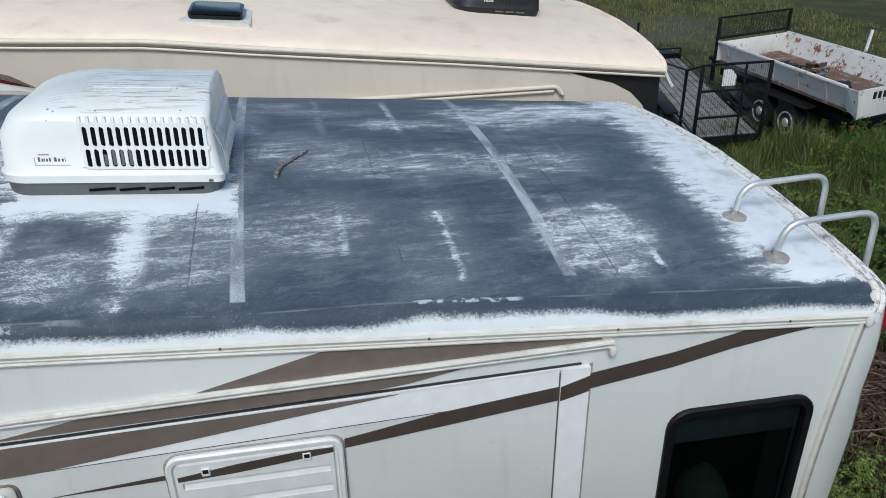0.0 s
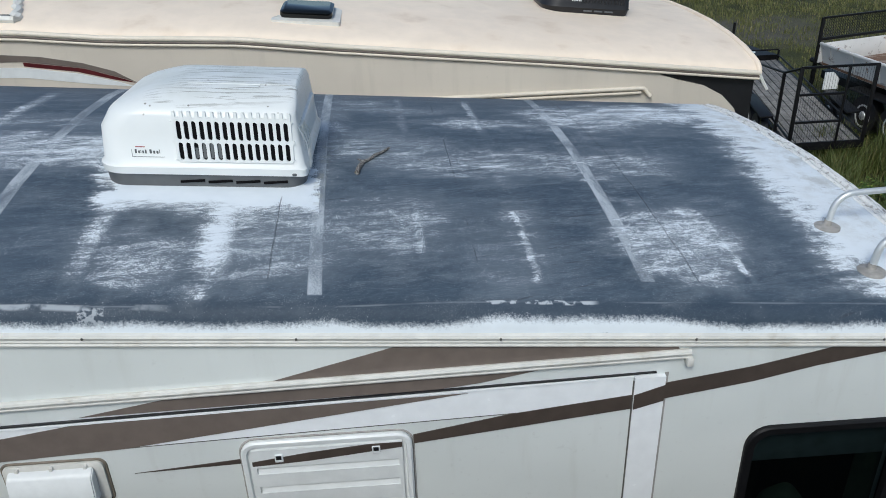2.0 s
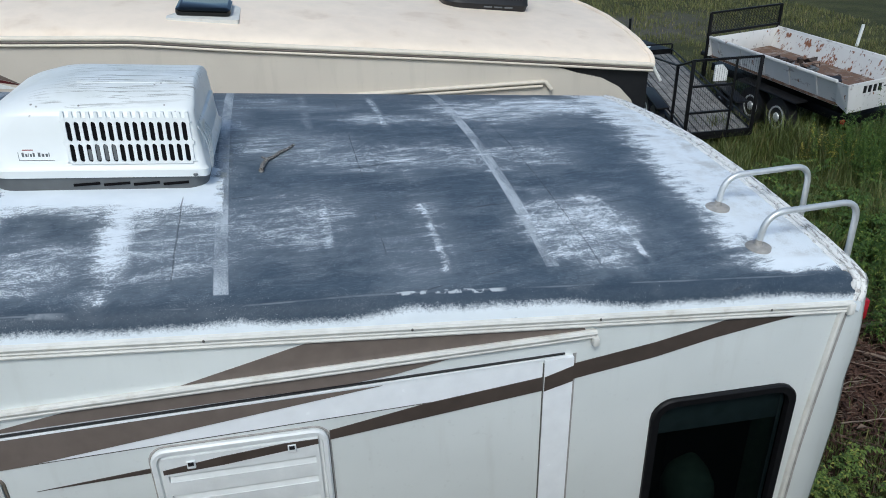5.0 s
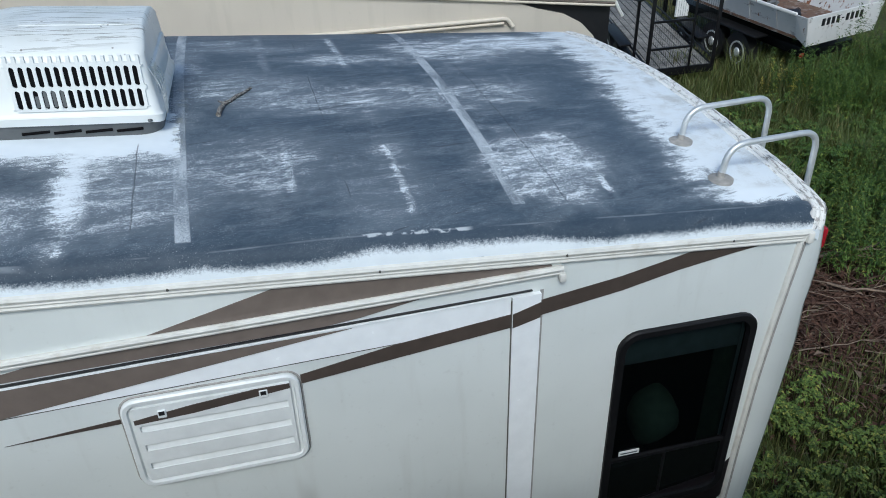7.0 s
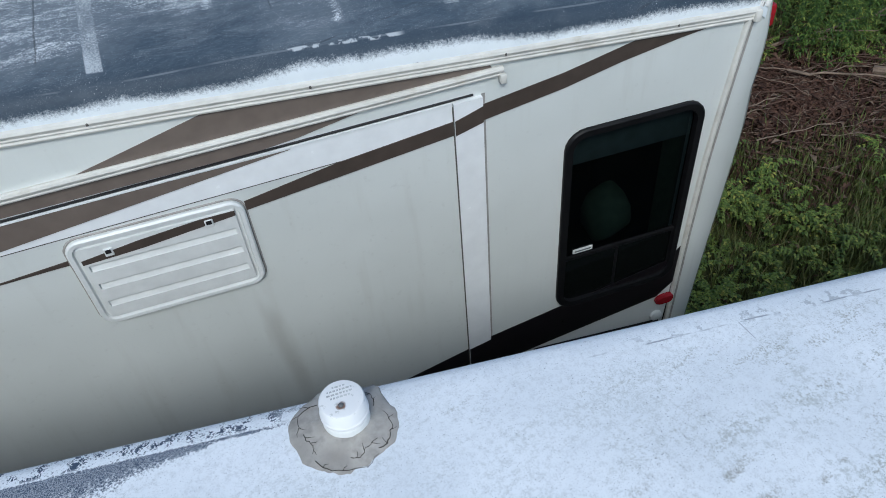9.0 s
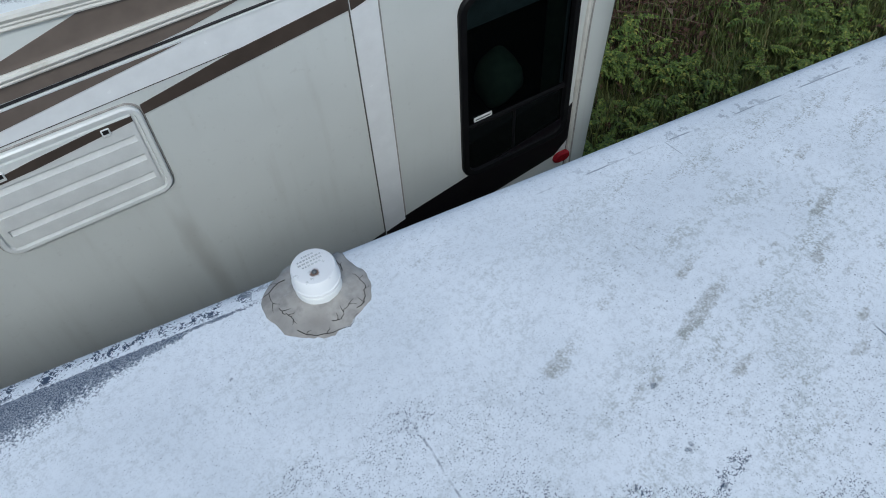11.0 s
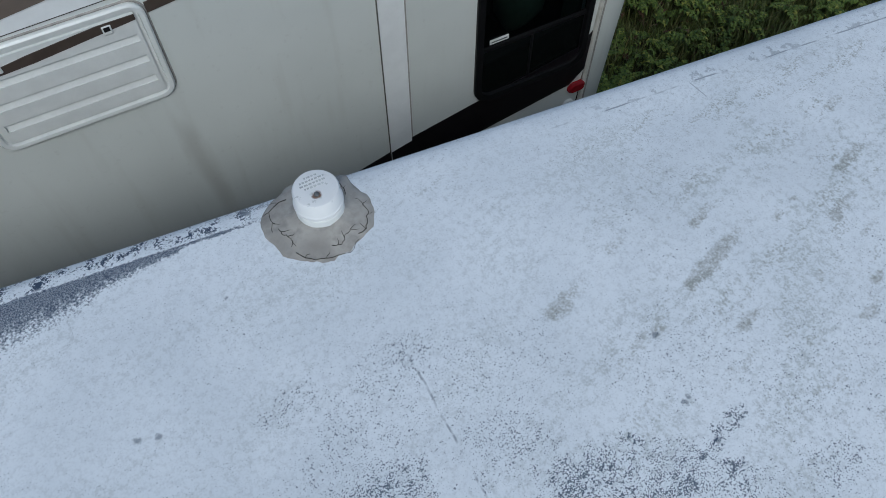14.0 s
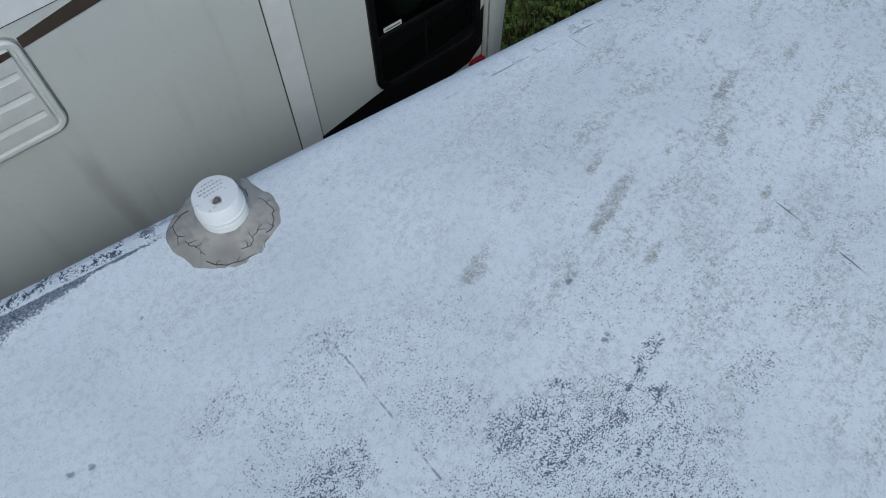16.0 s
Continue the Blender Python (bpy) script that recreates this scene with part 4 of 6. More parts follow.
# range hood vent
vent = smooth(mid("hood_vent", loft([ring_xz(-2.202, -1.876, 2.690, 2.860, 0.022, SY), ring_xz(-2.202, -1.876, 2.690, 2.860, 0.022, SY - 0.012), ring_xz(-2.192, -1.886, 2.700, 2.850, 0.018, SY - 0.016)]), M_TRIM, "cream range hood vent with a hinged flap"), 35)
smooth(mid("gasket", tube([Vector(p) for p in ring_xz(-2.207, -1.871, 2.685, 2.865, 0.026, SY - 0.001)] + [Vector(ring_xz(-2.207, -1.871, 2.685, 2.865, 0.026, SY - 0.001)[0])], 0.005, 6), M_STAIN, "brown-stained sealant", vent))
flap = bmesh.new()
loft([[(u, SY - 0.014, 2.846), (u, SY - 0.014, 2.722), (u, SY - 0.062, 2.718), (u, SY - 0.050, 2.822), (u, SY - 0.030, 2.842)] for u in (-2.180, -1.905)], bm=flap)
bmesh.ops.bevel(flap, geom=list(flap.edges), offset=0.004, segments=2, affect="EDGES")
smooth(mid("flap", flap, M_WHITE, "clean white hinged flap", vent))
for k in range(3):
    u = -2.15 + 0.11 * k
    mid("clip", box(u - 0.006, u + 0.006, SY - 0.024, SY - 0.012, 2.842, 2.856, 0.002), M_TRIM, "", vent)
# side marker lamp and round inlet
lamp = smooth(mid("marker_lamp", loft([ring_xz(0.855, 0.955, 1.615, 1.68, 0.032, -0.001), ring_xz(0.855, 0.955, 1.615, 1.68, 0.032, -0.012), ring_xz(0.865, 0.945, 1.625, 1.67, 0.022, -0.022)]), M_LENS, "red oval side marker lamp"), 35)
smooth(mid("round_inlet", loft([ring_xz(0.845, 0.905, 1.505, 1.565, 0.029, -0.001), ring_xz(0.845, 0.905, 1.505, 1.565, 0.029, -0.016), ring_xz(0.855, 0.895, 1.515, 1.555, 0.019, -0.020)]), M_WHITE, "white round cable inlet"), 35)
smooth(mid("tail_lamp", box(1.11, 1.172, 0.035, 0.095, 3.01, 3.10, 0.012), M_LENS, "red rear clearance lamp"))
# screw heads on the edge trim
for k in range(9):
    x = 0.72 - k * 0.637
    smooth(mid("screw", spin([(0.004, -0.004), (0.004, 0.002), (0.002, 0.004)], (x, -0.020, z_trim(x) + 0.014), 8), M_GAP))
# wheels and jacks under the floor
for wx in (-3.6, -2.75):
    for wy in (0.28, 2.25):
        wheel = smooth(mid("wheel", tube([(wx, wy - 0.1, 0.34), (wx, wy + 0.1, 0.34)], 0.34, 28), M_RUBBER, "black rubber road wheel"))
        smooth(mid("rim", tube([(wx, wy - 0.11, 0.34), (wx, wy + 0.11, 0.34)], 0.19, 20), M_STEEL, "", wheel))
for jx in (-6.5, 0.6):
    for jy in (0.3, 2.2):
        mid("jack", box(jx - 0.05, jx + 0.05, jy - 0.05, jy + 0.05, -0.02, 0.52), M_STEEL)

# ---- on the middle roof ----
def z_roof(x, y): return z_trim(x) + lerp(y, PROFILE[2:-2])


def roof_ac():
    """Rooftop air conditioner: grey pan, moulded shroud, slotted grille, badge."""
    x0, x1, y0, y1 = -1.988, -1.205, 0.775, 1.47
    zb = z_roof(-1.6, y0) - 0.016
    K = 1.15
    sl = -0.0738
    def lev(h, a, b, c, d, r): return [(p[0], p[1], zb + h * K + sl * (p[0] + 1.6)) for p in ring_rect(x0 + a, x1 - b, y0 + c, y1 - d, r, 0, 6)]
    t = thing("roof_air_conditioner", "white moulded rooftop air conditioner with grey pan and dirt streaks", "air conditioner", at=(-1.6, 1.14, zb))
    back = Vector((-1.6, 1.14, zb))
    def p(name, bm, material, label="", parent=None, angle=40):
        for v in bm.verts:
            v.co = v.co - back
        return smooth(part(name, bm, material, parent or t, label), angle)
    pan = p("base_pan", loft([lev(0.0, 0.03, 0.02, 0.012, 0.012, 0.08), lev(0.02, 0.012, 0.010, 0.006, 0.006, 0.08), lev(0.062, 0.008, 0.006, 0.004, 0.004, 0.08)]), M_GREY, "grey plastic base pan")
    # black bars colour in the shade of the pan's slots
    for k in range(4):
        a = x0 + 0.30 + k * 0.105
        p("slot", box(a, a + 0.092, y0 + 0.000, y0 + 0.03, zb + 0.036 + sl * (a + 1.65), zb + 0.045 + sl * (a + 1.65)), M_SLOT_SHADE, "", pan)
    m = Mat("dirt-streaked white shroud")
    x, y, z = m.xyz()
    streak = m.mul(m.step(m.noise(20, 6, m.vec((0.26, 4.4, 0.4), 3), 0.7), 0.52, 0.60), m.mul(m.step(z, zb + 0.30, zb + 0.34), m.step(m.add(x, m.mul(m.noise(14, 3), 0.3)), -1.66, -1.48)))
    spots = m.mul(m.step(m.cells(26), 0.16, 0.08), m.step(m.noise(9, 2), 0.55, 0.6))
    col = m.mix(m.noise(5, 3), (0.70, 0.73, 0.72), (0.78, 0.80, 0.79))
    col = m.mix(m.mul(streak, 0.72), col, (0.17, 0.17, 0.14))
    col = m.mix(m.mul(m.mul(m.step(m.noise(6, 4), 0.42, 0.62), m.step(z, zb + 0.32, zb + 0.36)), 0.22), col, (0.45, 0.47, 0.40))
    col = m.mix(m.mul(m.mul(spots, m.step(z, zb + 0.25, zb + 0.3)), 0.8), col, (0.12, 0.11, 0.09))
    col = m.mix(m.mul(m.step(m.noise(7, 4), 0.50, 0.7), m.mul(m.step(x, x1 - 0.03, x1 + 0.0), 0.5)), col, (0.42, 0.43, 0.33))
    m.bump(m.noise(40, 3), 0.03, 0.004)
    shell_m = m.done(col, 0.34, 0.0, 0.5)
    F, B = 0.10, 0.028
    shroud = p("shroud", loft([lev(0.060, -0.004, -0.004, -0.006, -0.006, (B, F, F, B)), lev(0.084, -0.006, -0.006, -0.008, -0.008, (B, F, F, B)), lev(0.094, 0.004, 0.004, 0.004, 0.004, (B, F, F, B)),
                lev(0.20, 0.012, 0.016, 0.0217, 0.0217, (B, F, F, B)), lev(0.250, 0.045, 0.020, 0.030, 0.030, (B, 0.12, 0.12, B)), lev(0.262, 0.06, 0.022, 0.036, 0.036, (B, 0.12, 0.12, B)), lev(0.284, 0.11, 0.018, 0.060, 0.060, (0.04, 0.12, 0.12, 0.04)),
                lev(0.312, 0.20, 0.022, 0.125, 0.125, (0.03, 0.1, 0.1, 0.03)), lev(0.327, 0.29, 0.028, 0.21, 0.21, (0.02, 0.06, 0.06, 0.02)), lev(0.331, 0.36, 0.034, 0.27, 0.27, 0.02)]), shell_m, "white moulded shroud with dirt streaks", None, 50)
    # ridges on the top
    for ry in (0.20, 0.345, 0.49):
        p("ridge", tube([(x0 + 0.34, y0 + ry, zb + 0.324 * K + sl * (x0 + 0.34 + 1.6)), (x1 - 0.05, y0 + ry, zb + 0.324 * K + sl * (x1 + 1.55))], 0.0035, 6), shell_m, "", shroud)
    # grille: black plate for the shaded slots, white bars and a cross bar, on the slightly leaning side
    ga, gb, h0, h1 = -1.678, -1.252, 0.104, 0.262
    def gy(h): return y0 + 0.004 + (h - 0.094) * 0.1667
    def bar(u0, u1, a, b, proud, deep):
        def sect(h): return [(u, gy(h) + d, zb + h * K + sl * (u + 1.6)) for u, d in ((u0, -proud), (u1, -proud), (u1, deep), (u0, deep))]
        return loft([sect(a), sect(b)])
    # plate lies on the shell; its black stands in for shade inside
    p("grille_shade", bar(ga, gb, h0 + 0.004, 0.240, 0.0012, 0.01), M_SLOT_SHADE, "black plate painted as the grille's shaded opening", shroud)
    step = (gb - ga) / 15
    def slat(u):
        """A bar that flares into the rails, so that the slots end round."""
        narrow, wide, r = step * 0.215, step * 0.5, 0.0085
        rows = []
        for a, b in ((h0 + 0.007, 0.168), (0.1765, 0.238)):
            for q in (0.0, 0.25, 0.6, 1.0):
                rows.append((a + r * q, wide - (wide - narrow) * math.sqrt(1 - (1 - q) ** 2)))
            for q in (1.0, 0.6, 0.25, 0.0):
                rows.append((b - r * q, wide - (wide - narrow) * math.sqrt(1 - (1 - q) ** 2)))
        rows += [(0.2381, wide), (0.2382, narrow * 1.1), (0.268, narrow * 0.9)]
        return loft([[(u + w * e, gy(h) + d, zb + h * K + sl * (u + 1.6)) for e, d in ((-1, -0.006), (1, -0.006), (1, 0.004), (-1, 0.004))] for h, w in rows])
    for k in range(16):
        u = ga + k * step
        p("grille_bar", slat(u), shell_m, "", shroud, 20)
    for a, b in ((h0, h0 + 0.007), (0.168, 0.1765), (0.238, 0.250)):
        p("grille_rail", bar(ga, gb, a, b, 0.0055, 0.004), shell_m, "", shroud, 20)
    for k in (2, 3, 4, 5):
        u = ga + (k + 0.5) * step
        p("coil_fin", bar(u - step * 0.2, u + step * 0.2, h0 + 0.012, 0.166 if k > 2 else 0.15, 0.002, 0.004), M_GREY, "", shroud)
    p("screw", spin([(0.009, -0.004), (0.009, 0.002), (0.004, 0.004)], (x1 - 0.045, y0 - 0.006, zb + 0.078 + sl * (x1 + 1.56)), 12), M_GREY, "", shroud)
    # badge as plain shapes
    def bz(u, h): return zb + h + sl * (u + 1.6)
    bx = -1.838
    for dx, w, h, hh in ((0.0, 0.007, 0.128, 0.013), (0.012, 0.006, 0.128, 0.009), (0.021, 0.002, 0.128, 0.011), (0.027, 0.006, 0.128, 0.009), (0.037, 0.006, 0.128, 0.012), (0.054, 0.008, 0.128, 0.013), (0.067, 0.007, 0.128, 0.009), (0.079, 0.007, 0.128, 0.009), (0.090, 0.002, 0.128, 0.013)):
        p("badge_letter", bar(bx + dx, bx + dx + w, h, h + hh, 0.0012, 0.002), M_GREY, "", shroud)
    p("badge_swoosh", bar(bx + 0.004, bx + 0.040, 0.148, 0.1505, 0.0012, 0.002), M_LENS, "", shroud)
    p("badge_swoosh", bar(bx - 0.012, bx + 0.106, 0.116, 0.1172, 0.0012, 0.002), M_GREY, "", shroud)
    p("badge_swoosh", bar(bx - 0.012, bx - 0.0108, 0.116, 0.142, 0.0012, 0.002), M_GREY, "", shroud)
    # rear coil guard and a loose wire
    p("rear_guard", box(x1 - 0.04, x1 - 0.004, y0 + 0.10, y1 - 0.10, zb + 0.10, zb + 0.22, 0.01), shell_m, "", shroud)
    for k in range(4):
        p("wire", tube(bent([(x1 - 0.02, y0 + 0.05 + 0.04 * k, zb + 0.23), (x1 + 0.012, y0 + 0.04 + 0.05 * k, zb + 0.16), (x1 + 0.012, y0 + 0.06 + 0.02 * k, zb + 0.05)], 0.03), 0.0022, 5), M_STEEL, "", shroud)
    return t


roof_ac()


def ladder_top():
    t = thing("roof_ladder", "bent aluminium ladder rails hooked over the trailer's rear edge", "ladder", at=(0.9, 0.38, z_roof(0.8, 0.38)))
    back = Vector(t.location)
    for y in (0.215, 0.520):
        zf = z_roof(0.78, y)
        bm = tube(bent([(0.785, y, zf), (0.800, y, zf + 0.135), (1.178, y + 0.008, zf + 0.146), (1.186, y + 0.008, zf - 0.30), (1.19, y + 0.008, 1.0)], 0.075, 8), 0.0125, 12)
        for v in bm.verts:
            v.co = v.co - back
        rail = smooth(part("rail", bm, M_STEEL, t, "dull aluminium tube"))
        bm = spin([(0.048, -0.010), (0.048, 0.004), (0.040, 0.009), (0.016, 0.012), (0.013, 0.03)], (0.785, y, zf), 24)
        for v in bm.verts:
            v.co = v.co - back
        smooth(part("foot_plate", bm, M_SEAL, rail, "round foot caked in sealant"))
    for k in range(6):
        z = 2.85 - k * 0.28
        bm = tube([(1.188, 0.225, z), (1.188, 0.53, z)], 0.012, 10)
        for v in bm.verts:
            v.co = v.co - back
        smooth(part("rung", bm, M_STEEL, t))


ladder_top()


def twig():
    pts = [(-1.020, 0.925), (-1.012, 0.99), (-0.995, 1.05), (-0.975, 1.075), (-0.945, 1.13), (-0.915, 1.17), (-0.885, 1.225)]
    line = [(x, y, z_roof(x, y) + 0.008) for x, y in pts]
    bm = tube(line, 0.0095, 8, r1=0.006)
    for v in bm.verts:
        v.co += Vector((0, 0, 0.004)) * noise.noise(v.co * 60) + Vector((0.005, 0, 0)) * noise.noise(v.co * 40)
    tube([line[2], (-1.02, 1.075, line[2][2] + 0.004)], 0.006, 6, bm, 0.003)
    m = Mat("lichen bark")
    c = m.mix(m.step(m.noise(170, 4), 0.45, 0.6), (0.055, 0.045, 0.04), (0.42, 0.40, 0.36))
    m.bump(m.noise(120, 3), 0.6, 0.004)
    tagged(smooth(part("twig", bm, m.done(c, 0.9))), "short crooked lichen-grey twig lying on the roof", "twig")


twig()

# ---- the roof the camera stands over ----
OWN_TURN = -5.8
own = thing("near_trailer", "white trailer with scuffed, speckled and patched roof coating", "trailer")
own.matrix_world = pose(-0.5, -1.123, 0, 0, 0, OWN_TURN)


def own_z(u): return 3.204 + 0.010 * u


def own_part(name, bm, material, label="", parent=None):
    return smooth(part(name, bm, material, parent or own, label), 50)


OWN = [(-0.002, -0.10), (0.006, -0.045), (0.003, -0.022), (-0.008, -0.008), (-0.026, -0.001), (-0.060, 0.003), (-0.3, 0.014), (-0.7, 0.022), (-1.25, 0.028), (-1.8, 0.02), (-2.42, 0.0), (-2.47, -0.03), (-2.48, -0.10)]
us = [-5 + 8.6 * i / 80 for i in range(81)]
own_part("roof", loft([[(u, v, own_z(u) + h) for v, h in OWN] for u in us], closed=False), M_OWN, "white roof coating with grey scuffs and black specks")
# out of view; its tan dims the gap between the trailers
wall = loft([[(u, v, z if z < 3 else own_z(u) - 0.09) for v, z in ((-0.008, 3.1), (-0.008, 0.5), (-2.47, 0.5), (-2.47, 3.1))] for u in (us[0] + 0.01, us[-1] - 0.01)])
own_part("wall", wall, M_FLANK, "unseen side wall, tan to cut bounced light")
own_part("edge_trim", tube([(u, -0.006, own_z(u) - 0.095) for u in us[::4]], 0.012, 8), M_TRIM)
for wx in (-2.0, -1.2):
    for wy in (-0.25, -2.2):
        own_part("wheel", tube([(wx, wy - 0.1, 0.34), (wx, wy + 0.1, 0.34)], 0.34, 24), M_RUBBER)
for jx in (-4.5, 3.0):
    own_part("jack", box(jx - 0.05, jx + 0.05, -1.3, -1.2, -0.02, 0.52), M_STEEL)


def vent_pipe():
    """Plumbing vent: capped white pipe bedded in cracked sealant."""
    cx, cy = -0.722, -1.186
    cz = 3.203
    t = thing("plumbing_vent", "white capped plumbing vent bedded in cracked grey sealant", "roof vent", at=(cx, cy, cz))
    rnd = random.Random(5)
    sides = 56
    def rad(a): return 0.106 + 0.014 * noise.noise(Vector((math.cos(a) * 1.3, math.sin(a) * 1.3, 7))) + 0.008 * noise.noise(Vector((math.cos(a) * 3.5, math.sin(a) * 3.5, 2))) + (0.012 * math.exp(-((a - 0.75) / 0.12) ** 2))
    rings = []
    for k, hgt in ((1.0, -0.02), (1.0, 0.001), (0.97, 0.006), (0.8, 0.010), (0.62, 0.013), (0.52, 0.018), (0.42, 0.024)):
        rings.append([(rad(2 * math.pi * i / sides) * k * math.cos(2 * math.pi * i / sides) - 0.010, rad(2 * math.pi * i / sides) * k * math.sin(2 * math.pi * i / sides) - 0.012,
                       hgt + 0.003 * noise.noise(Vector((k * 9, i * 0.6, 1)))) for i in range(sides)])
    seal = smooth(part("sealant", loft(rings), M_SEAL, t, "cracked grey lap sealant"), 70)
    def on_seal(a, f):
        r = rad(a) * f
        return (r * math.cos(a) - 0.010, r * math.sin(a) - 0.012, lerp(f, [(0.42, 0.0245), (0.52, 0.0185), (0.62, 0.0135), (0.8, 0.0105), (0.97, 0.0065), (1.0, 0.002)]) + 0.0006)
    for a0, span, f0 in ((-2.5, 1.5, 0.82), (-0.9, 1.0, 0.80), (0.35, 0.8, 0.72), (2.1, 0.9, 0.78), (3.0, 0.7, 0.74), (-1.6, 0.9, 0.68)):
        pts, f = [], f0
        for s in range(14):
            f = min(0.93, max(0.60, f + rnd.uniform(-0.035, 0.035)))
            pts.append(on_seal(a0 + span * s / 13 + rnd.uniform(-0.02, 0.02), f))
            if s % 4 == 2:
                g, q, way = [], f, rnd.choice((-1, 1))
                for u in range(4):
                    g.append(on_seal(a0 + span * s / 13 + rnd.uniform(-0.02, 0.02) + 0.03 * u, q))
                    q = min(0.97, max(0.56, q + way * rnd.uniform(0.02, 0.06)))
                smooth(part("crack", tube(g, 0.0007, 5, r1=0.0003), M_CRACK, seal))
        smooth(part("crack", tube(pts, rnd.uniform(0.0007, 0.0011), 5, r1=0.0004), M_CRACK, seal))
    pipe = smooth(part("collar", spin([(0.0465, 0.0), (0.046, 0.036), (0.044, 0.040), (0.042, 0.041), (0.042, 0.050)], (0, 0, 0), 48), M_WHITE, t))
    m = Mat("white vent cap")
    x, y, z = m.xyz()
    lichen = m.mul(m.step(m.noise(110, 4), 0.56, 0.62), m.mul(m.step(z, cz + 0.081, cz + 0.084), m.step(m.noise(30, 2), 0.50, 0.60)))
    col = m.mix(m.noise(20, 3), (0.74, 0.75, 0.76), (0.82, 0.83, 0.83))
    col = m.mix(m.mul(lichen, 0.6), col, (0.45, 0.47, 0.46))
    dx, dy = m.sub(x, cx - 0.004), m.sub(y, cy - 0.016)
    brown = m.step(m.add(m.f("SQRT", m.add(m.f("POWER", dx, 2.0), m.f("POWER", dy, 2.0))), m.mul(m.sub(m.noise(90, 3), 0.5), 0.012)), 0.011, 0.006)
    col = m.mix(m.mul(brown, m.step(z, cz + 0.081, cz + 0.084)), col, (0.20, 0.13, 0.10))
    cap_m = m.done(col, 0.4)
    smooth(part("cap", spin([(0.044, 0.045), (0.0475, 0.046), (0.0475, 0.053), (0.046, 0.055), (0.0455, 0.057), (0.0445, 0.082), (0.042, 0.0865), (0.036, 0.088), (0.010, 0.0875), (0.002, 0.087)], (0, 0, 0), 48), cap_m, t, "round white cap with lichen"), 35)
    for row, (yy, x0_, x1_) in enumerate(((0.028, -0.012, 0.016), (0.020, -0.024, 0.026), (0.012, -0.026, 0.028), (0.004, -0.020, 0.022))):
        u = x0_
        while u < x1_ - 0.004:
            w = rnd.uniform(0.003, 0.007)
            part("text_bar", box(u, u + w, yy - 0.0018, yy + 0.0018, 0.0872, 0.0884), M_TEXT, t)
            u += w + 0.002
    smooth(part("screw", spin([(0.005, 0.086), (0.005, 0.091), (0.002, 0.093)], (-0.004, -0.016, 0), 10), M_GREY, t))


vent_pipe()

# ---- the far beige trailer ----
FY = 3.42
FZ = [(-9.0, 3.95), (-3.4, 3.66), (-2.8, 3.60), (-1.9, 3.555), (-1.27, 3.482), (0.3, 3.325), (1.85, 3.155)]
far_rv = thing("beige_trailer", "beige travel trailer with cream roof and dark red swoosh", "trailer", at=(-3, 4.6, 0))


def farp(name, bm, material, label="", parent=None, angle=50):
    for v in bm.verts:
        v.co = v.co - Vector((-3, 4.6, 0))
    return smooth(part(name, bm, material, parent or far_rv, label), angle)


FPROF = [(0.0, 0.0), (0.0, 0.03), (0.02, 0.055), (0.06, 0.078), (0.3, 0.138), (0.6, 0.180), (1.0, 0.212), (1.5, 0.222), (2.0, 0.215), (2.3, 0.200), (2.46, 0.15), (2.5, 0.0)]
fx = [-9 + 10.86 * i / 60 for i in range(61)]
farp("roof", loft([[(x, FY + y, lerp(x, FZ) + dz) for y, dz in FPROF] for x in fx], closed=False), M_BEIGE_ROOF, "cream rubber roof")
END = [(2.9, 1.76), (2.80, 1.83), (2.6, 1.86), (2.3, 1.84), (0.6, 1.7)]
side = [(-9, 0.6), (1.70, 0.6), (1.78, 2.2), (1.80, 2.55), (1.775, 2.75), (1.71, 2.9), (1.60, 3.01), (1.45, 3.09), (1.25, 3.14), (1.1, 3.19)] + [(x, z - 0.02) for x, z in FZ[::-1] if x < 1.0]
farp("side_wall", plate(side, FY, FY + 0.04), M_BEIGE, "beige gelcoat side wall")
farp("rear_wall", loft([[(1.845, FY + 0.05, z), (1.845, FY + 2.45, z)] for z in (0.6, 1.8, 3.0, 3.16)], closed=False), M_BLACK, "black rear wall")
farp("corner_panel", plate([(1.05, 3.0), (1.845, 2.0), (1.845, 3.16), (1.05, 3.21)], FY + 0.03, FY + 0.05), M_BLACK, "black rear corner")
farp("far_wall", box(-9, 1.8, FY + 2.46, FY + 2.5, 0.6, 3.15), M_BEIGE)
for name, dz, r in (("edge_trim", 0.012, 0.020), ("trim_insert", -0.012, 0.012), ("drip_rail", -0.030, 0.012)):
    farp(name, tube([(x, FY - 0.012, lerp(x, FZ) + dz) for x in fx], r, 8), M_TRIM_FAR if name != "trim_insert" else M_BROWN, "cream and brown ribbed edge trim" if name == "edge_trim" else "")
farp("rear_moulding", tube([(1.86, FY + y, lerp(1.85, FZ) + dz + 0.0) for y, dz in FPROF], 0.022, 8), M_BEIGE_ROOF)
farp("trim_end_cap", tube(bent([(1.85, FY - 0.01, 3.18), (1.88, FY - 0.015, 3.12), (1.93, FY - 0.02, 3.04)], 0.03), 0.014, 6), M_TRIM)
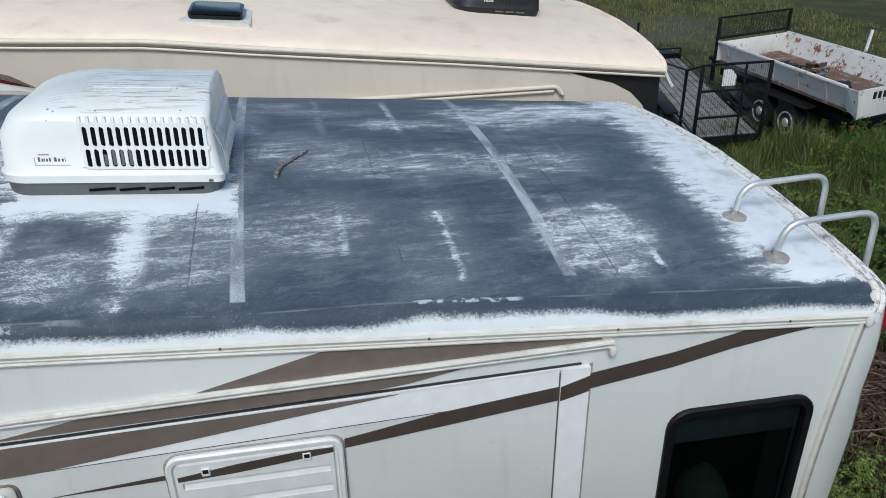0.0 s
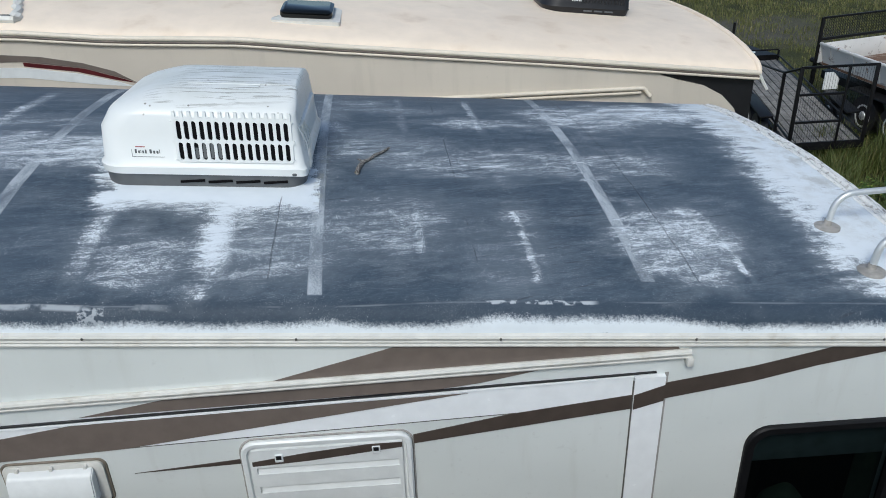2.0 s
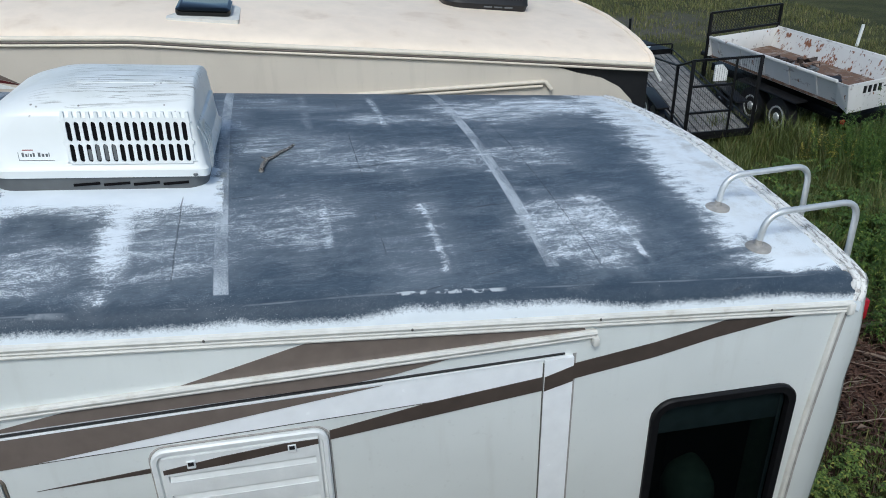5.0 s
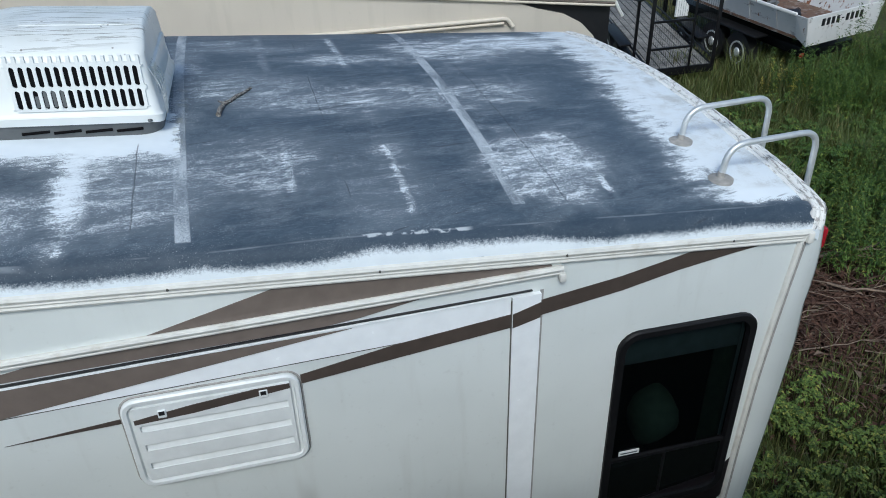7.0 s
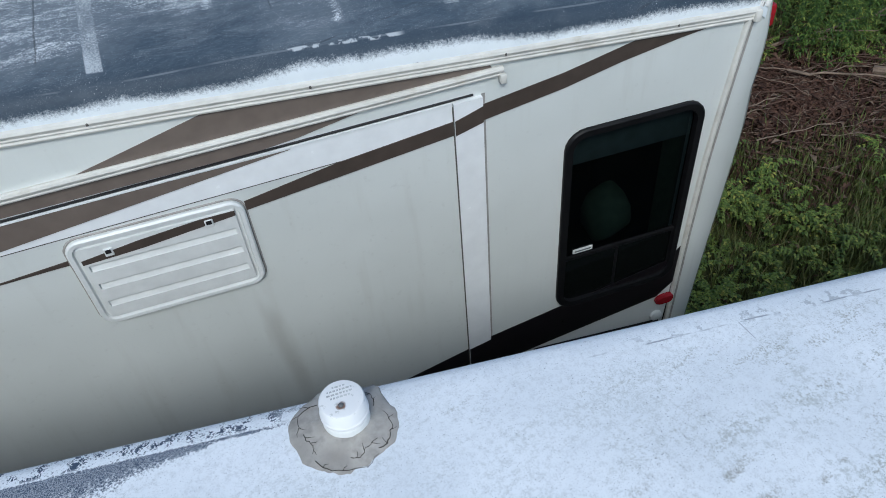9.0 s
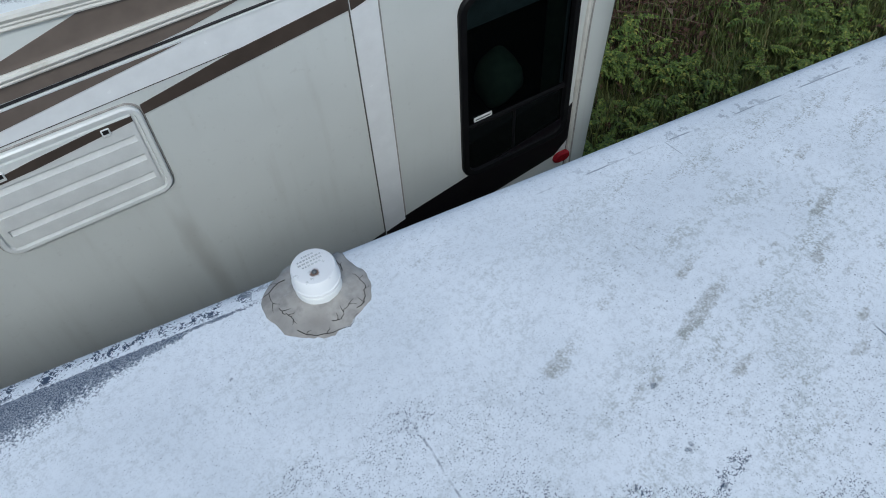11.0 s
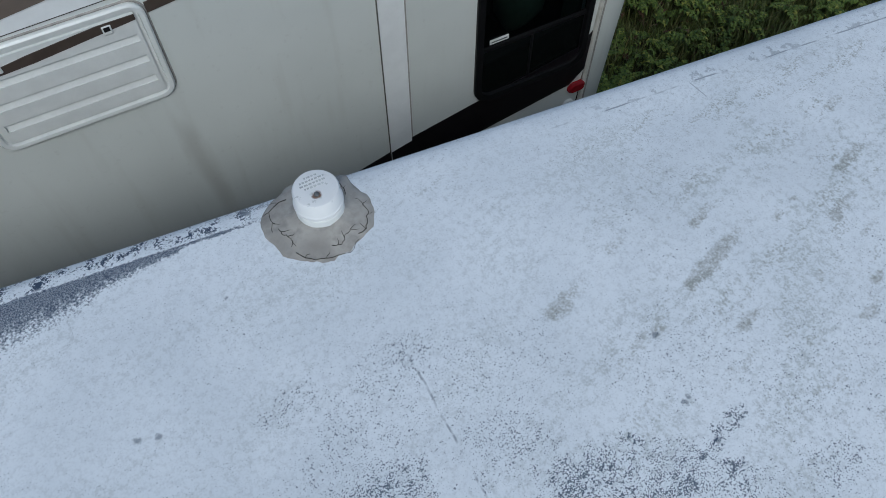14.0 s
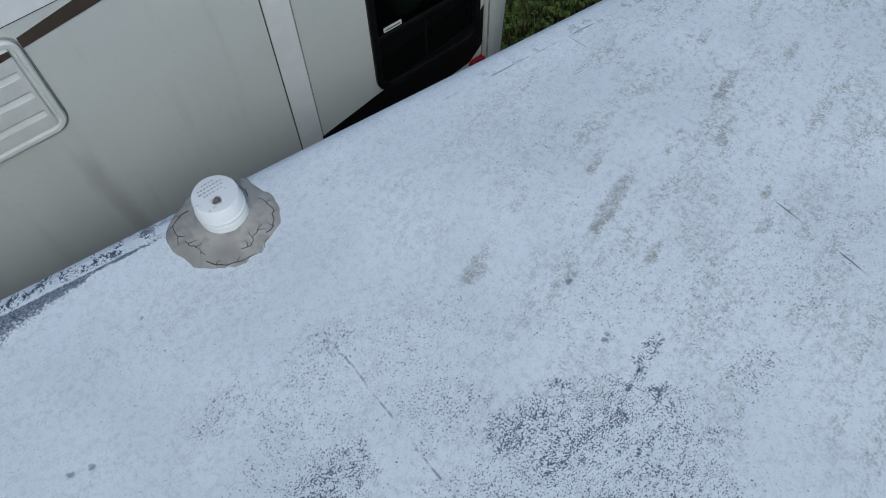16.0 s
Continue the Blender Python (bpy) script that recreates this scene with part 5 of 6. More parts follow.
# slide rail, slide top and swoosh
farp("awning_rail", tube(bent([(-1.2, FY - 0.02, 3.085), (-0.2, FY - 0.02, 3.090), (0.99, FY - 0.02, 3.095), (1.04, FY - 0.03, 3.035)], 0.02), 0.017, 8), M_TRIM_FAR, "cream awning rail")
farp("rail_lip", tube([(-1.2, FY - 0.016, 3.050), (0.97, FY - 0.016, 3.062)], 0.013, 8), M_TRIM_FAR)
farp("slide_room", box(-3.0, 0.88, FY - 0.014, FY, 0.8, 2.985), M_BEIGE, "closed beige slide-out front")
for name, pts, mat_, lab in (
        ("swoosh", [(-4.6, 3.56), (-3.6, 3.535), (-3.28, 3.505), (-3.0, 3.450), (-2.8, 3.385), (-2.66, 3.30), (-2.74, 3.33), (-3.0, 3.415), (-3.4, 3.475), (-4.6, 3.50)], M_BROWN, "dark brown swoosh"),
        ("swoosh", [(-3.4, 3.472), (-3.0, 3.412), (-2.74, 3.327), (-2.66, 3.296), (-2.80, 3.325), (-3.05, 3.392), (-3.4, 3.445)], M_RED, "dark red swoosh"),
        ("swoosh", [(-4.6, 3.47), (-4.0, 3.46), (-3.4, 3.435), (-3.05, 3.38), (-2.80, 3.315), (-2.66, 3.27), (-2.95, 3.30), (-3.4, 3.365), (-4.0, 3.39), (-4.6, 3.395)], M_WHITE, "white swoosh")):
    farp(name, plate(pts, FY - 0.003, FY - 0.0005), mat_, lab)
for wx in (-4.2, -3.4):
    for wy in (3.75, 5.6):
        farp("wheel", tube([(wx, wy - 0.1, 0.34), (wx, wy + 0.1, 0.34)], 0.34, 24), M_RUBBER)
farp("jack", box(1.2, 1.3, 4.5, 4.6, -0.02, 0.62), M_STEEL)
farp("floor_pan", box(-9, 1.7, FY + 0.05, FY + 2.45, 0.58, 0.66), M_BLACK)


def z_far(x, y): return lerp(x, FZ) + lerp(y - FY, FPROF)


# dark patch with a ragged sealant border
pts = [(-6.0, 3.50), (-3.40, 3.50), (-3.78, 4.7), (-6.0, 4.7)]
bm = bmesh.new()
bm.faces.new([bm.verts.new((x, y, z_far(x, y) + 0.012)) for x, y in pts])
bmesh.ops.subdivide_edges(bm, edges=list(bm.edges), cuts=6, use_grid_fill=True)
bmesh.ops.solidify(bm, geom=list(bm.faces), thickness=0.01)
farp("roof_patch", bm, M_BLACK, "dark membrane patch")
rag = []
for i in range(60):
    x, y = (-6.0 + 2.6 * i / 29, 3.49) if i < 30 else (-3.40 - 0.38 * (i - 30) / 29, 3.49 + 1.2 * (i - 30) / 29)
    rag.append((x + 0.014 * math.sin(i * 2.3), y + 0.012 * math.sin(i * 1.7), z_far(x, y) + 0.006))
farp("patch_sealant", tube(rag, 0.03, 6), M_TRIM, "ragged cream sealant")


def far_vent():
    x0, x1, y0, y1 = -1.66, -1.26, 3.66, 4.02
    z = z_far(-1.5, 3.84) - 0.006
    t = thing("roof_vent", "dark smoked roof vent lid on a sealed cream flange", "roof vent", at=(-1.5, 3.9, z))
    t.rotation_euler = (radians(5), radians(4.5), 0)
    o = Vector((-1.5, 3.9, 0))
    def p(name, bm, mt, lab=""):
        for v in bm.verts:
            v.co = v.co - o
        return smooth(part(name, bm, mt, t, lab))
    p("flange", loft([ring_rect(x0 - 0.045, x1 + 0.045, y0 - 0.045, y1 + 0.045, 0.02, -0.03), ring_rect(x0 - 0.045, x1 + 0.045, y0 - 0.045, y1 + 0.045, 0.02, 0.008), ring_rect(x0 - 0.01, x1 + 0.01, y0 - 0.01, y1 + 0.01, 0.02, 0.012)]), M_TRIM, "dirty cream sealant flange")
    p("lid", loft([ring_rect(x0 + 0.02, x1 - 0.02, y0 + 0.02, y1 - 0.02, 0.03, 0.01), ring_rect(x0 + 0.01, x1 - 0.01, y0 + 0.01, y1 - 0.01, 0.04, 0.03), ring_rect(x0 + 0.012, x1 - 0.012, y0 + 0.012, y1 - 0.012, 0.04, 0.052), ring_rect(x0 + 0.035, x1 - 0.035, y0 + 0.035, y1 - 0.035, 0.03, 0.066)]), M_GLASS, "smoked plastic lid")


far_vent()


def black_ac():
    x0, x1, y0, y1 = 0.40, 1.13, 4.36, 5.05
    z = z_far(0.75, 4.5) - 0.01
    t = thing("roof_air_conditioner", "black plastic rooftop air conditioner on the cream roof", "air conditioner", at=(0.75, 4.7, z))
    t.rotation_euler = (0, radians(5.5), 0)
    o = Vector((0.75, 4.7, 0))
    def p(name, bm, mt, lab="", parent=None):
        for v in bm.verts:
            v.co = v.co - o
        return smooth(part(name, bm, mt, parent or t, lab))
    R = (0.05, 0.16, 0.16, 0.05)
    p("base_pan", loft([ring_rect(x0 + 0.02, x1 - 0.01, y0 + 0.01, y1, R, 0), ring_rect(x0, x1, y0, y1, R, 0.05)]), M_BLACK)
    sh = p("shroud", loft([ring_rect(x0 - 0.005, x1 + 0.005, y0 - 0.005, y1, R, 0.05), ring_rect(x0, x1, y0, y1, R, 0.07), ring_rect(x0 + 0.02, x1 - 0.01, y0 + 0.02, y1 - 0.02, R, 0.22), ring_rect(x0 + 0.12, x1 - 0.04, y0 + 0.07, y1 - 0.07, R, 0.30)]), M_BLACK, "black moulded shroud")
    for k in range(14):
        u = x0 + 0.32 + k * 0.027
        p("grille_bar", box(u, u + 0.010, y0 - 0.004, y0 + 0.02, 0.09, 0.23), M_BLACK, "", sh)
    for k in range(3):
        u = x0 + 0.34 + k * 0.09
        p("slot", box(u, u + 0.07, y0 - 0.002, y0 + 0.02, 0.022, 0.034), M_GREY, "", sh)
    for k in range(6):
        p("badge_letter", box(x0 + 0.235 + k * 0.014, x0 + 0.243 + k * 0.014, y0 + 0.0, y0 + 0.03, 0.10, 0.112), M_WHITE, "", sh)


black_ac()

def spin_x(x, y, z, w, r=0.21):
    """A dished wheel rim with its axis along x, both faces."""
    bm = bmesh.new()
    for sg in (-1, 1):
        rings = [[(x + sg * (w + d), y + q * math.cos(2 * math.pi * i / 20), z + q * math.sin(2 * math.pi * i / 20)) for i in range(20)] for q, d in ((r, -0.02), (r, 0.0), (r * 0.86, 0.0), (r * 0.8, -0.035), (r * 0.45, -0.025), (r * 0.36, 0.01), (r * 0.2, 0.02))]
        loft(rings, bm=bm)
    return bm


# ---- utility trailer with a ramp gate ----
def local(thing_ob):
    def p(name, bm, mt, lab="", parent=None, angle=40):
        return smooth(part(name, bm, mt, parent or thing_ob, lab), angle)
    return p


def utility_trailer():
    t = thing("utility_trailer", "black steel utility trailer with grey plank deck and raised ramp gate", "trailer")
    t.matrix_world = pose(5.42, 9.26, 0, 0, 0, -13)
    place = local(t)
    def p(name, bm, mt, lab="", parent=None):
        # its frame is racked out of square
        for v in bm.verts:
            v.co.y += 0.26 * v.co.x
        return place(name, bm, mt, lab, parent)
    W, L, D = 1.24, 5.9, 0.45
    for x in (0, W):
        p("side_beam", box(x - 0.03, x + 0.03, 0, L, D - 0.10, D, 0.005), M_PAINT_BLACK)
    for y in (0, L):
        p("cross_beam", box(0, W, y - 0.03, y + 0.03, D - 0.10, D, 0.005), M_PAINT_BLACK)
    for k in range(9):
        a = 0.035 + k * (W - 0.07) / 9
        p("plank", box(a + 0.009, a + (W - 0.07) / 9 - 0.009, 0.03, L - 0.03, D - 0.03, D + 0.006 + 0.004 * (k % 3), 0.003), M_DECK)
    for x in (0, W):
        p("low_rail", tube([(x, 0.0, D + 0.12), (x, L, D + 0.12)], 0.018, 6), M_PAINT_BLACK)
    p("brace", tube([(0, 0.0, D + 1.24), (0, 0.82, D + 0.985)], 0.022, 6), M_PAINT_BLACK)
    p("post", box(-0.024, 0.024, 0.80, 0.848, D, D + 0.985), M_PAINT_BLACK)
    p("top_rail", tube([(0, 0.82, D + 0.985), (0, L, D + 0.24)], 0.020, 6), M_PAINT_BLACK)
    p("top_rail", tube([(0, L, D + 0.24), (W, L, D + 0.24)], 0.020, 6), M_PAINT_BLACK)
    for x in (0, W):
        p("post", box(x - 0.02, x + 0.02, L - 0.04, L, D, D + 0.24), M_PAINT_BLACK)
    gate = p("ramp_gate", box(0.0, W, -0.05, -0.01, D - 0.02, D + 0.04), M_PAINT_BLACK, "raised black ramp gate with mesh")
    G = 1.26
    for x, w in ((0.02, 0.030), (0.78, 0.016), (W - 0.02, 0.030)):
        p("gate_post", box(x - w, x + w, -0.055, -0.005, D, D + G, 0.004), M_PAINT_BLACK, "", gate)
    for z, end in ((D + 0.38, 0.78), (D + 0.83, 0.78), (D + G, W)):
        p("gate_bar", box(0, end, -0.05, -0.015, z - 0.018, z + 0.018), M_PAINT_BLACK, "", gate)
    for k in range(1, 30):
        x = k * W / 30
        p("mesh_wire", box(x - 0.0014, x + 0.0014, -0.034, -0.030, D, D + G), M_PAINT_BLACK, "", gate)
    for x in (-0.14, W + 0.14):
        for y in (1.35, 2.0):
            wh = p("wheel", tube([(x - 0.09, y, 0.29), (x + 0.09, y, 0.29)], 0.30, 24), M_RUBBER, "black tyre on a pale rim")
            p("rim", spin_x(x, y, 0.29, 0.10, 0.18), M_STEEL, "", wh)
        p("mudguard", box(x - 0.12, x + 0.12, 0.95, 2.4, 0.62, 0.66, 0.02), M_PAINT_BLACK)
        if x > 0:
            p("splash_guard", plate([(x - 0.13, 0.66), (x + 0.15, 0.66), (x + 0.15, 0.86), (x + 0.04, 0.98), (x - 0.13, 0.98)], 2.42, 2.46), M_WHITE, "white splash guard")
    p("drawbar", tube([(0, L, D - 0.05), (W / 2, L + 2.0, D - 0.05)], 0.045, 6), M_PAINT_BLACK)
    p("drawbar", tube([(W, L, D - 0.05), (W / 2, L + 2.0, D - 0.05)], 0.045, 6), M_PAINT_BLACK)
    p("tongue_box", loft([[(-0.02, L + 0.1, z), (W + 0.02, L + 0.1, z), (W / 2 + 0.2, L + 1.25, z), (W / 2 - 0.2, L + 1.25, z)] for z in (D - 0.06, D + 0.10)]), M_PAINT_BLACK, "black tapered tongue box")
    p("disc", spin([(0.19, 0), (0.19, 0.012), (0.17, 0.016)], (W / 2, L + 0.46, D + 0.101), 28), M_WHITE, "round white disc")
    p("jack", tube([(W / 2 - 0.1, L + 1.85, 0.0), (W / 2 - 0.1, L + 1.85, D + 0.55)], 0.035, 10), M_PAINT_BLACK)


utility_trailer()


def dump_trailer():
    t = thing("dump_trailer", "rust-stained white dump trailer with mesh headboard and scrap inside", "trailer")
    t.matrix_world = pose(7.86, 8.88, 0, 0, 0, 3.0)
    place = local(t)
    def p(name, bm, mt, lab="", parent=None):
        # the bed stands a little askew on its frame
        for v in bm.verts:
            v.co.y += 0.26 * v.co.x
        return place(name, bm, mt, lab, parent)
    W, L, B, T = 2.0, 3.85, 0.92, 1.30
    def wall_(a, b, z0, z1, thick, lab=""):
        (ax, ay), (bx, by) = a, b
        n = Vector((by - ay, ax - bx, 0)).normalized() * thick
        ring = [(ax, ay), (bx, by), (bx + n.x, by + n.y), (ax + n.x, ay + n.y)]
        return loft([[(x, y, z0) for x, y in ring], [(x, y, z1) for x, y in ring]])
    p("box_floor", box(0.1, W - 0.1, 0.0, L, B - 0.04, B), M_BED, "rusty box floor")
    for s, x, xb in ((1, 0, 0.14), (-1, W, W - 0.14)):
        p("box_side", loft([[(xb, 0, B - 0.06), (xb, L, B - 0.06), (xb + s * 0.03, L, B - 0.06), (xb + s * 0.03, 0, B - 0.06)], [(x, 0, T), (x, L, T), (x + s * 0.03, L, T), (x + s * 0.03, 0, T)]]), M_TIP, "white rust-streaked box side")
        p("top_lip", box(x - 0.025, x + 0.025, 0, L, T - 0.02, T + 0.03, 0.008), M_TIP)
        for k in range(5):
            y = 0.5 + k * 0.75
            p("stake", loft([[(xb - s * 0.03, y, B), (xb - s * 0.03, y + 0.06, B), (xb, y + 0.06, B), (xb, y, B)], [(x - s * 0.02, y, T - 0.02), (x - s * 0.02, y + 0.06, T - 0.02), (x, y + 0.06, T - 0.02), (x, y, T - 0.02)]]), M_TIP)
    p("inner_lining", loft([[(W - 0.17, 0.02, B), (W - 0.17, L - 0.04, B), (W - 0.16, L - 0.04, B), (W - 0.16, 0.02, B)], [(W - 0.055, 0.02, T - 0.03), (W - 0.055, L - 0.04, T - 0.03), (W - 0.05, L - 0.04, T - 0.03), (W - 0.05, 0.02, T - 0.03)]]), M_RUST, "rust-blistered inner side")
    p("front_panel", box(0, W, L - 0.03, L, B, T, 0.004), M_TIP)
    tail = p("tailgate", plate([(0.10, B - 0.10), (W - 0.10, B - 0.10), (W + 0.02, T), (-0.02, T)], -0.28, -0.24), M_TIP, "white tailgate with black lettering shapes")
    for x in (0.0, W):
        p("tail_cheek", loft([[(x - 0.012, -0.28, T), (x - 0.012, 0.0, T), (x - 0.012 + (0.1 if x == 0 else -0.1), 0.0, B), (x - 0.012 + (0.1 if x == 0 else -0.1), -0.28, B - 0.1)],
                              [(x + 0.012, -0.28, T), (x + 0.012, 0.0, T), (x + 0.012 + (0.1 if x == 0 else -0.1), 0.0, B), (x + 0.012 + (0.1 if x == 0 else -0.1), -0.28, B - 0.1)]]), M_TIP)
    for k in range(9):
        if k != 4:
            p("letter", box(0.38 + k * 0.125, 0.46 + k * 0.125, -0.286, -0.27, B + 0.20, B + 0.32, 0.004), M_BLACK, "", tail)
        else:
            p("letter", box(0.39 + k * 0.125, 0.45 + k * 0.125, -0.286, -0.27, B + 0.25, B + 0.27), M_BLACK, "", tail)
    head = p("headboard", box(-0.02, W + 0.02, L, L + 0.05, T + 0.05, T + 0.10, 0.006), M_PAINT_BLACK, "black mesh headboard")
    for x in (-0.02, W + 0.02):
        p("head_post", plate([(x - 0.03, B), (x + 0.03, B), (x + 0.03, T + 0.5), (x - 0.03, T + 0.5)], L, L + 0.05), M_PAINT_BLACK, "", head)
    p("head_bar", box(-0.02, W + 0.02, L, L + 0.05, T + 0.47, T + 0.51, 0.006), M_PAINT_BLACK, "", head)
    for k in range(46):
        x = k * W / 45
        for lean in (0.16, -0.16):
            a, b = x, min(max(x + lean, 0), W)
            p("mesh_wire", tube([(a, L + 0.025, T + 0.08), (b, L + 0.025, T + 0.48)], 0.004, 4), M_PAINT_BLACK, "", head)
    p("chassis", box(0.4, W - 0.4, -0.1, L + 0.3, 0.50, 0.66, 0.01), M_PAINT_BLACK)
    p("drawbar", tube([(W / 2, L + 0.2, 0.55), (W / 2, L + 1.5, 0.55)], 0.06, 8), M_PAINT_BLACK)
    p("drawbar_stand", box(W / 2 - 0.04, W / 2 + 0.04, L + 1.3, L + 1.38, 0, 0.55), M_PAINT_BLACK)
    for x in (0.02, W - 0.02):
        for y in (1.25, 2.05):
            wh = p("wheel", tube([(x - 0.11, y, 0.35), (x + 0.11, y, 0.35)], 0.36, 26), M_RUBBER, "black tyre on a dull rim")
            p("rim", spin_x(x, y, 0.35, 0.12), M_STEEL, "", wh)
        p("mudguard", box(x - 0.16, x + 0.16, 0.75, 2.55, 0.72, 0.76, 0.02), M_PAINT_BLACK)
    p("tail_lamp", box(0.10, 0.20, -0.20, -0.16, 0.60, 0.68, 0.01), M_LENS, "red tail lamp")
    return t


dump_trailer()
rnd = random.Random(11)
for k in range(46):
    a = rnd.uniform(0, 6.28)
    l = rnd.uniform(0.10, 0.34)
    cx, cy, cz = 8.55 + rnd.gauss(0.0, 0.24), 11.1 + rnd.gauss(0.0, 0.55), 0.93
    cz += rnd.uniform(0.0, 0.20) * max(0.0, 1 - abs(cy - 11.1) / 0.9)
    cx = min(max(cx, 8.1), 9.2)
    m4 = Matrix.Translation((cx, cy, cz + 0.03)) @ Euler((rnd.uniform(-0.3, 0.3), rnd.uniform(-0.4, 0.4), a)).to_matrix().to_4x4()
    w, h = rnd.uniform(0.015, 0.09), rnd.uniform(0.008, 0.05)
    bm = box(-l / 2, l / 2, -w, w, -h, h)
    for v in bm.verts:
        v.co = m4 @ Vector((v.co.x * rnd.uniform(0.6, 1.3), v.co.y * rnd.uniform(0.4, 1.4), v.co.z * rnd.uniform(0.4, 1.6)))
    ob = part("scrap", bm, M_WHITE if k == 7 else rnd.choice((M_JUNK, M_JUNK, M_JUNK, M_BED, M_BLACK, M_GREY)))
    tagged(ob, "piece of scrap metal and wood in the dump box", "scrap", "scrap in the dump box")
tagged(smooth(part("marker_post", tube([(14.35, 16.6, -0.05), (14.42, 16.6, 0.55)], 0.045, 10), M_WHITE)), "white plastic marker post in the meadow", "post")

# ---- meadow: grass, weeds and brush, each one joined mesh ----
def leaf_material(name, a, b, c, rough=0.55):
    m = Mat(name)
    r = m.random()
    col = m.mix(m.step(r, 0.0, 0.7), a, b)
    col = m.mix(m.step(r, 0.80, 1.0), col, c)
    col = m.mix(m.mul(m.noise(0.8, 3), 0.5), col, tuple(v * 0.55 for v in b))
    return m.done(col, rough, 0.0, 0.3)


M_GRASS = leaf_material("mixed meadow grass", (0.060, 0.078, 0.020), (0.115, 0.145, 0.040), (0.25, 0.21, 0.09))
M_FARGRASS = leaf_material("pale mown grass", (0.10, 0.115, 0.035), (0.16, 0.165, 0.060), (0.26, 0.22, 0.11))
M_HERB = leaf_material("fresh weed leaves", (0.040, 0.078, 0.015), (0.145, 0.205, 0.038), (0.30, 0.30, 0.060))
M_TALL = leaf_material("tall weed leaves", (0.023, 0.058, 0.011), (0.082, 0.145, 0.024), (0.22, 0.26, 0.050))
M_YELLOW = leaf_material("yellowed leaves", (0.42, 0.34, 0.04), (0.34, 0.32, 0.06), (0.30, 0.20, 0.03))
M_LITTER = leaf_material("dry brown litter", (0.050, 0.026, 0.018), (0.095, 0.050, 0.034), (0.20, 0.15, 0.11), 0.9)


def stuff(name, verts, faces, material, label, category):
    me = bpy.data.meshes.new(name)
    me.from_pydata(verts, [], faces)
    me.materials.append(material)
    return tagged(new(name, me), label, category, kind="stuff")


def blocked(x, y):
    if -9.5 < x < 1.22 and -0.02 < y < 2.6 or x < 1.9 and 3.3 < y < 6.0:
        return True
    if y < -1.05 - 0.102 * x:
        return True
    return False


def grass(count, area, height, seed, material=M_GRASS):
    rnd = random.Random(seed)
    verts, faces = [], []
    x0, x1, y0, y1 = area
    while len(faces) < count * 2:
        x, y = rnd.uniform(x0, x1), rnd.uniform(y0, y1)
        if blocked(x, y) or ((x - 4.4) / 1.8) ** 2 + ((y - 2.85) / 1.4) ** 2 < rnd.random():
            continue
        clump = 0.5 + noise.noise(Vector((x * 1.3, y * 1.3, seed)))
        if clump < rnd.random() * 0.7:
            continue
        h = rnd.uniform(*height) * (0.55 + clump)
        a, lean = rnd.uniform(0, 6.28), rnd.uniform(0.1, 0.75) * h
        w = rnd.uniform(0.0025, 0.006) * (1 + 0.06 * max(0, y - 4))
        cx, cy = math.cos(a), math.sin(a)
        dx, dy = -cy * w, cx * w
        n = len(verts)
        verts += [(x - dx, y - dy, -0.03), (x + dx, y + dy, -0.03), (x + cx * lean * 0.35 - dx * 0.8, y + cy * lean * 0.35 - dy * 0.8, h * 0.65), (x + cx * lean * 0.35 + dx * 0.8, y + cy * lean * 0.35 + dy * 0.8, h * 0.65), (x + cx * lean, y + cy * lean, h)]
        faces += [(n, n + 1, n + 3, n + 2), (n + 2, n + 3, n + 4)]
    return verts, faces


def leaf(verts, faces, p, d, w, l, droop):
    """A folded pointed leaf at p along d."""
    side = Vector((-d.y, d.x, 0)).normalized() * w
    n = len(verts)
    mid_ = p + d * l * 0.45 + Vector((0, 0, droop * l * 0.2))
    tip = p + d * l - Vector((0, 0, droop * l * 0.5))
    verts += [tuple(p), tuple(mid_ + side + Vector((0, 0, w * 0.5))), tuple(tip), tuple(mid_ - side + Vector((0, 0, w * 0.5))), tuple(mid_)]
    faces += [(n, n + 4, n + 1), (n + 1, n + 4, n + 2), (n + 2, n + 4, n + 3), (n + 3, n + 4, n)]


def herbs(count, area, seed, size=(0.08, 0.22), lift=(0.04, 0.28)):
    """Low plants with feathered fronds."""
    rnd = random.Random(seed)
    verts, faces = [], []
    x0, x1, y0, y1 = area
    made = 0
    while made < count:
        x, y = rnd.uniform(x0, x1), rnd.uniform(y0, y1)
        if blocked(x, y) or ((x - 4.3) / 1.75) ** 2 + ((y - 2.8) / 1.35) ** 2 < 0.2 + rnd.random():
            continue
        if noise.noise(Vector((x * 0.9, y * 0.9, seed + 3))) < rnd.uniform(-0.45, 0.2):
            continue
        made += 1
        z = rnd.uniform(*lift)
        for k in range(rnd.randint(4, 7)):
            a = rnd.uniform(0, 6.28)
            l = rnd.uniform(*size)
            d = Vector((math.cos(a), math.sin(a), rnd.uniform(0.0, 0.7))).normalized()
            pairs = rnd.randint(3, 6)
            for s in range(1, pairs + 1):
                t = s / pairs
                p = Vector((x, y, z)) + d * l * t - Vector((0, 0, 0.25 * l * t * t))
                for sg in (-1, 1):
                    b = a + sg * rnd.uniform(0.7, 1.1)
                    leaf(verts, faces, p, Vector((math.cos(b), math.sin(b), 0.1)), l * 0.085, l * 0.33 * (1.1 - 0.5 * t), 0.4)
            leaf(verts, faces, p, Vector((d.x, d.y, 0)).normalized(), l * 0.09, l * 0.3, 0.4)
    return verts, faces


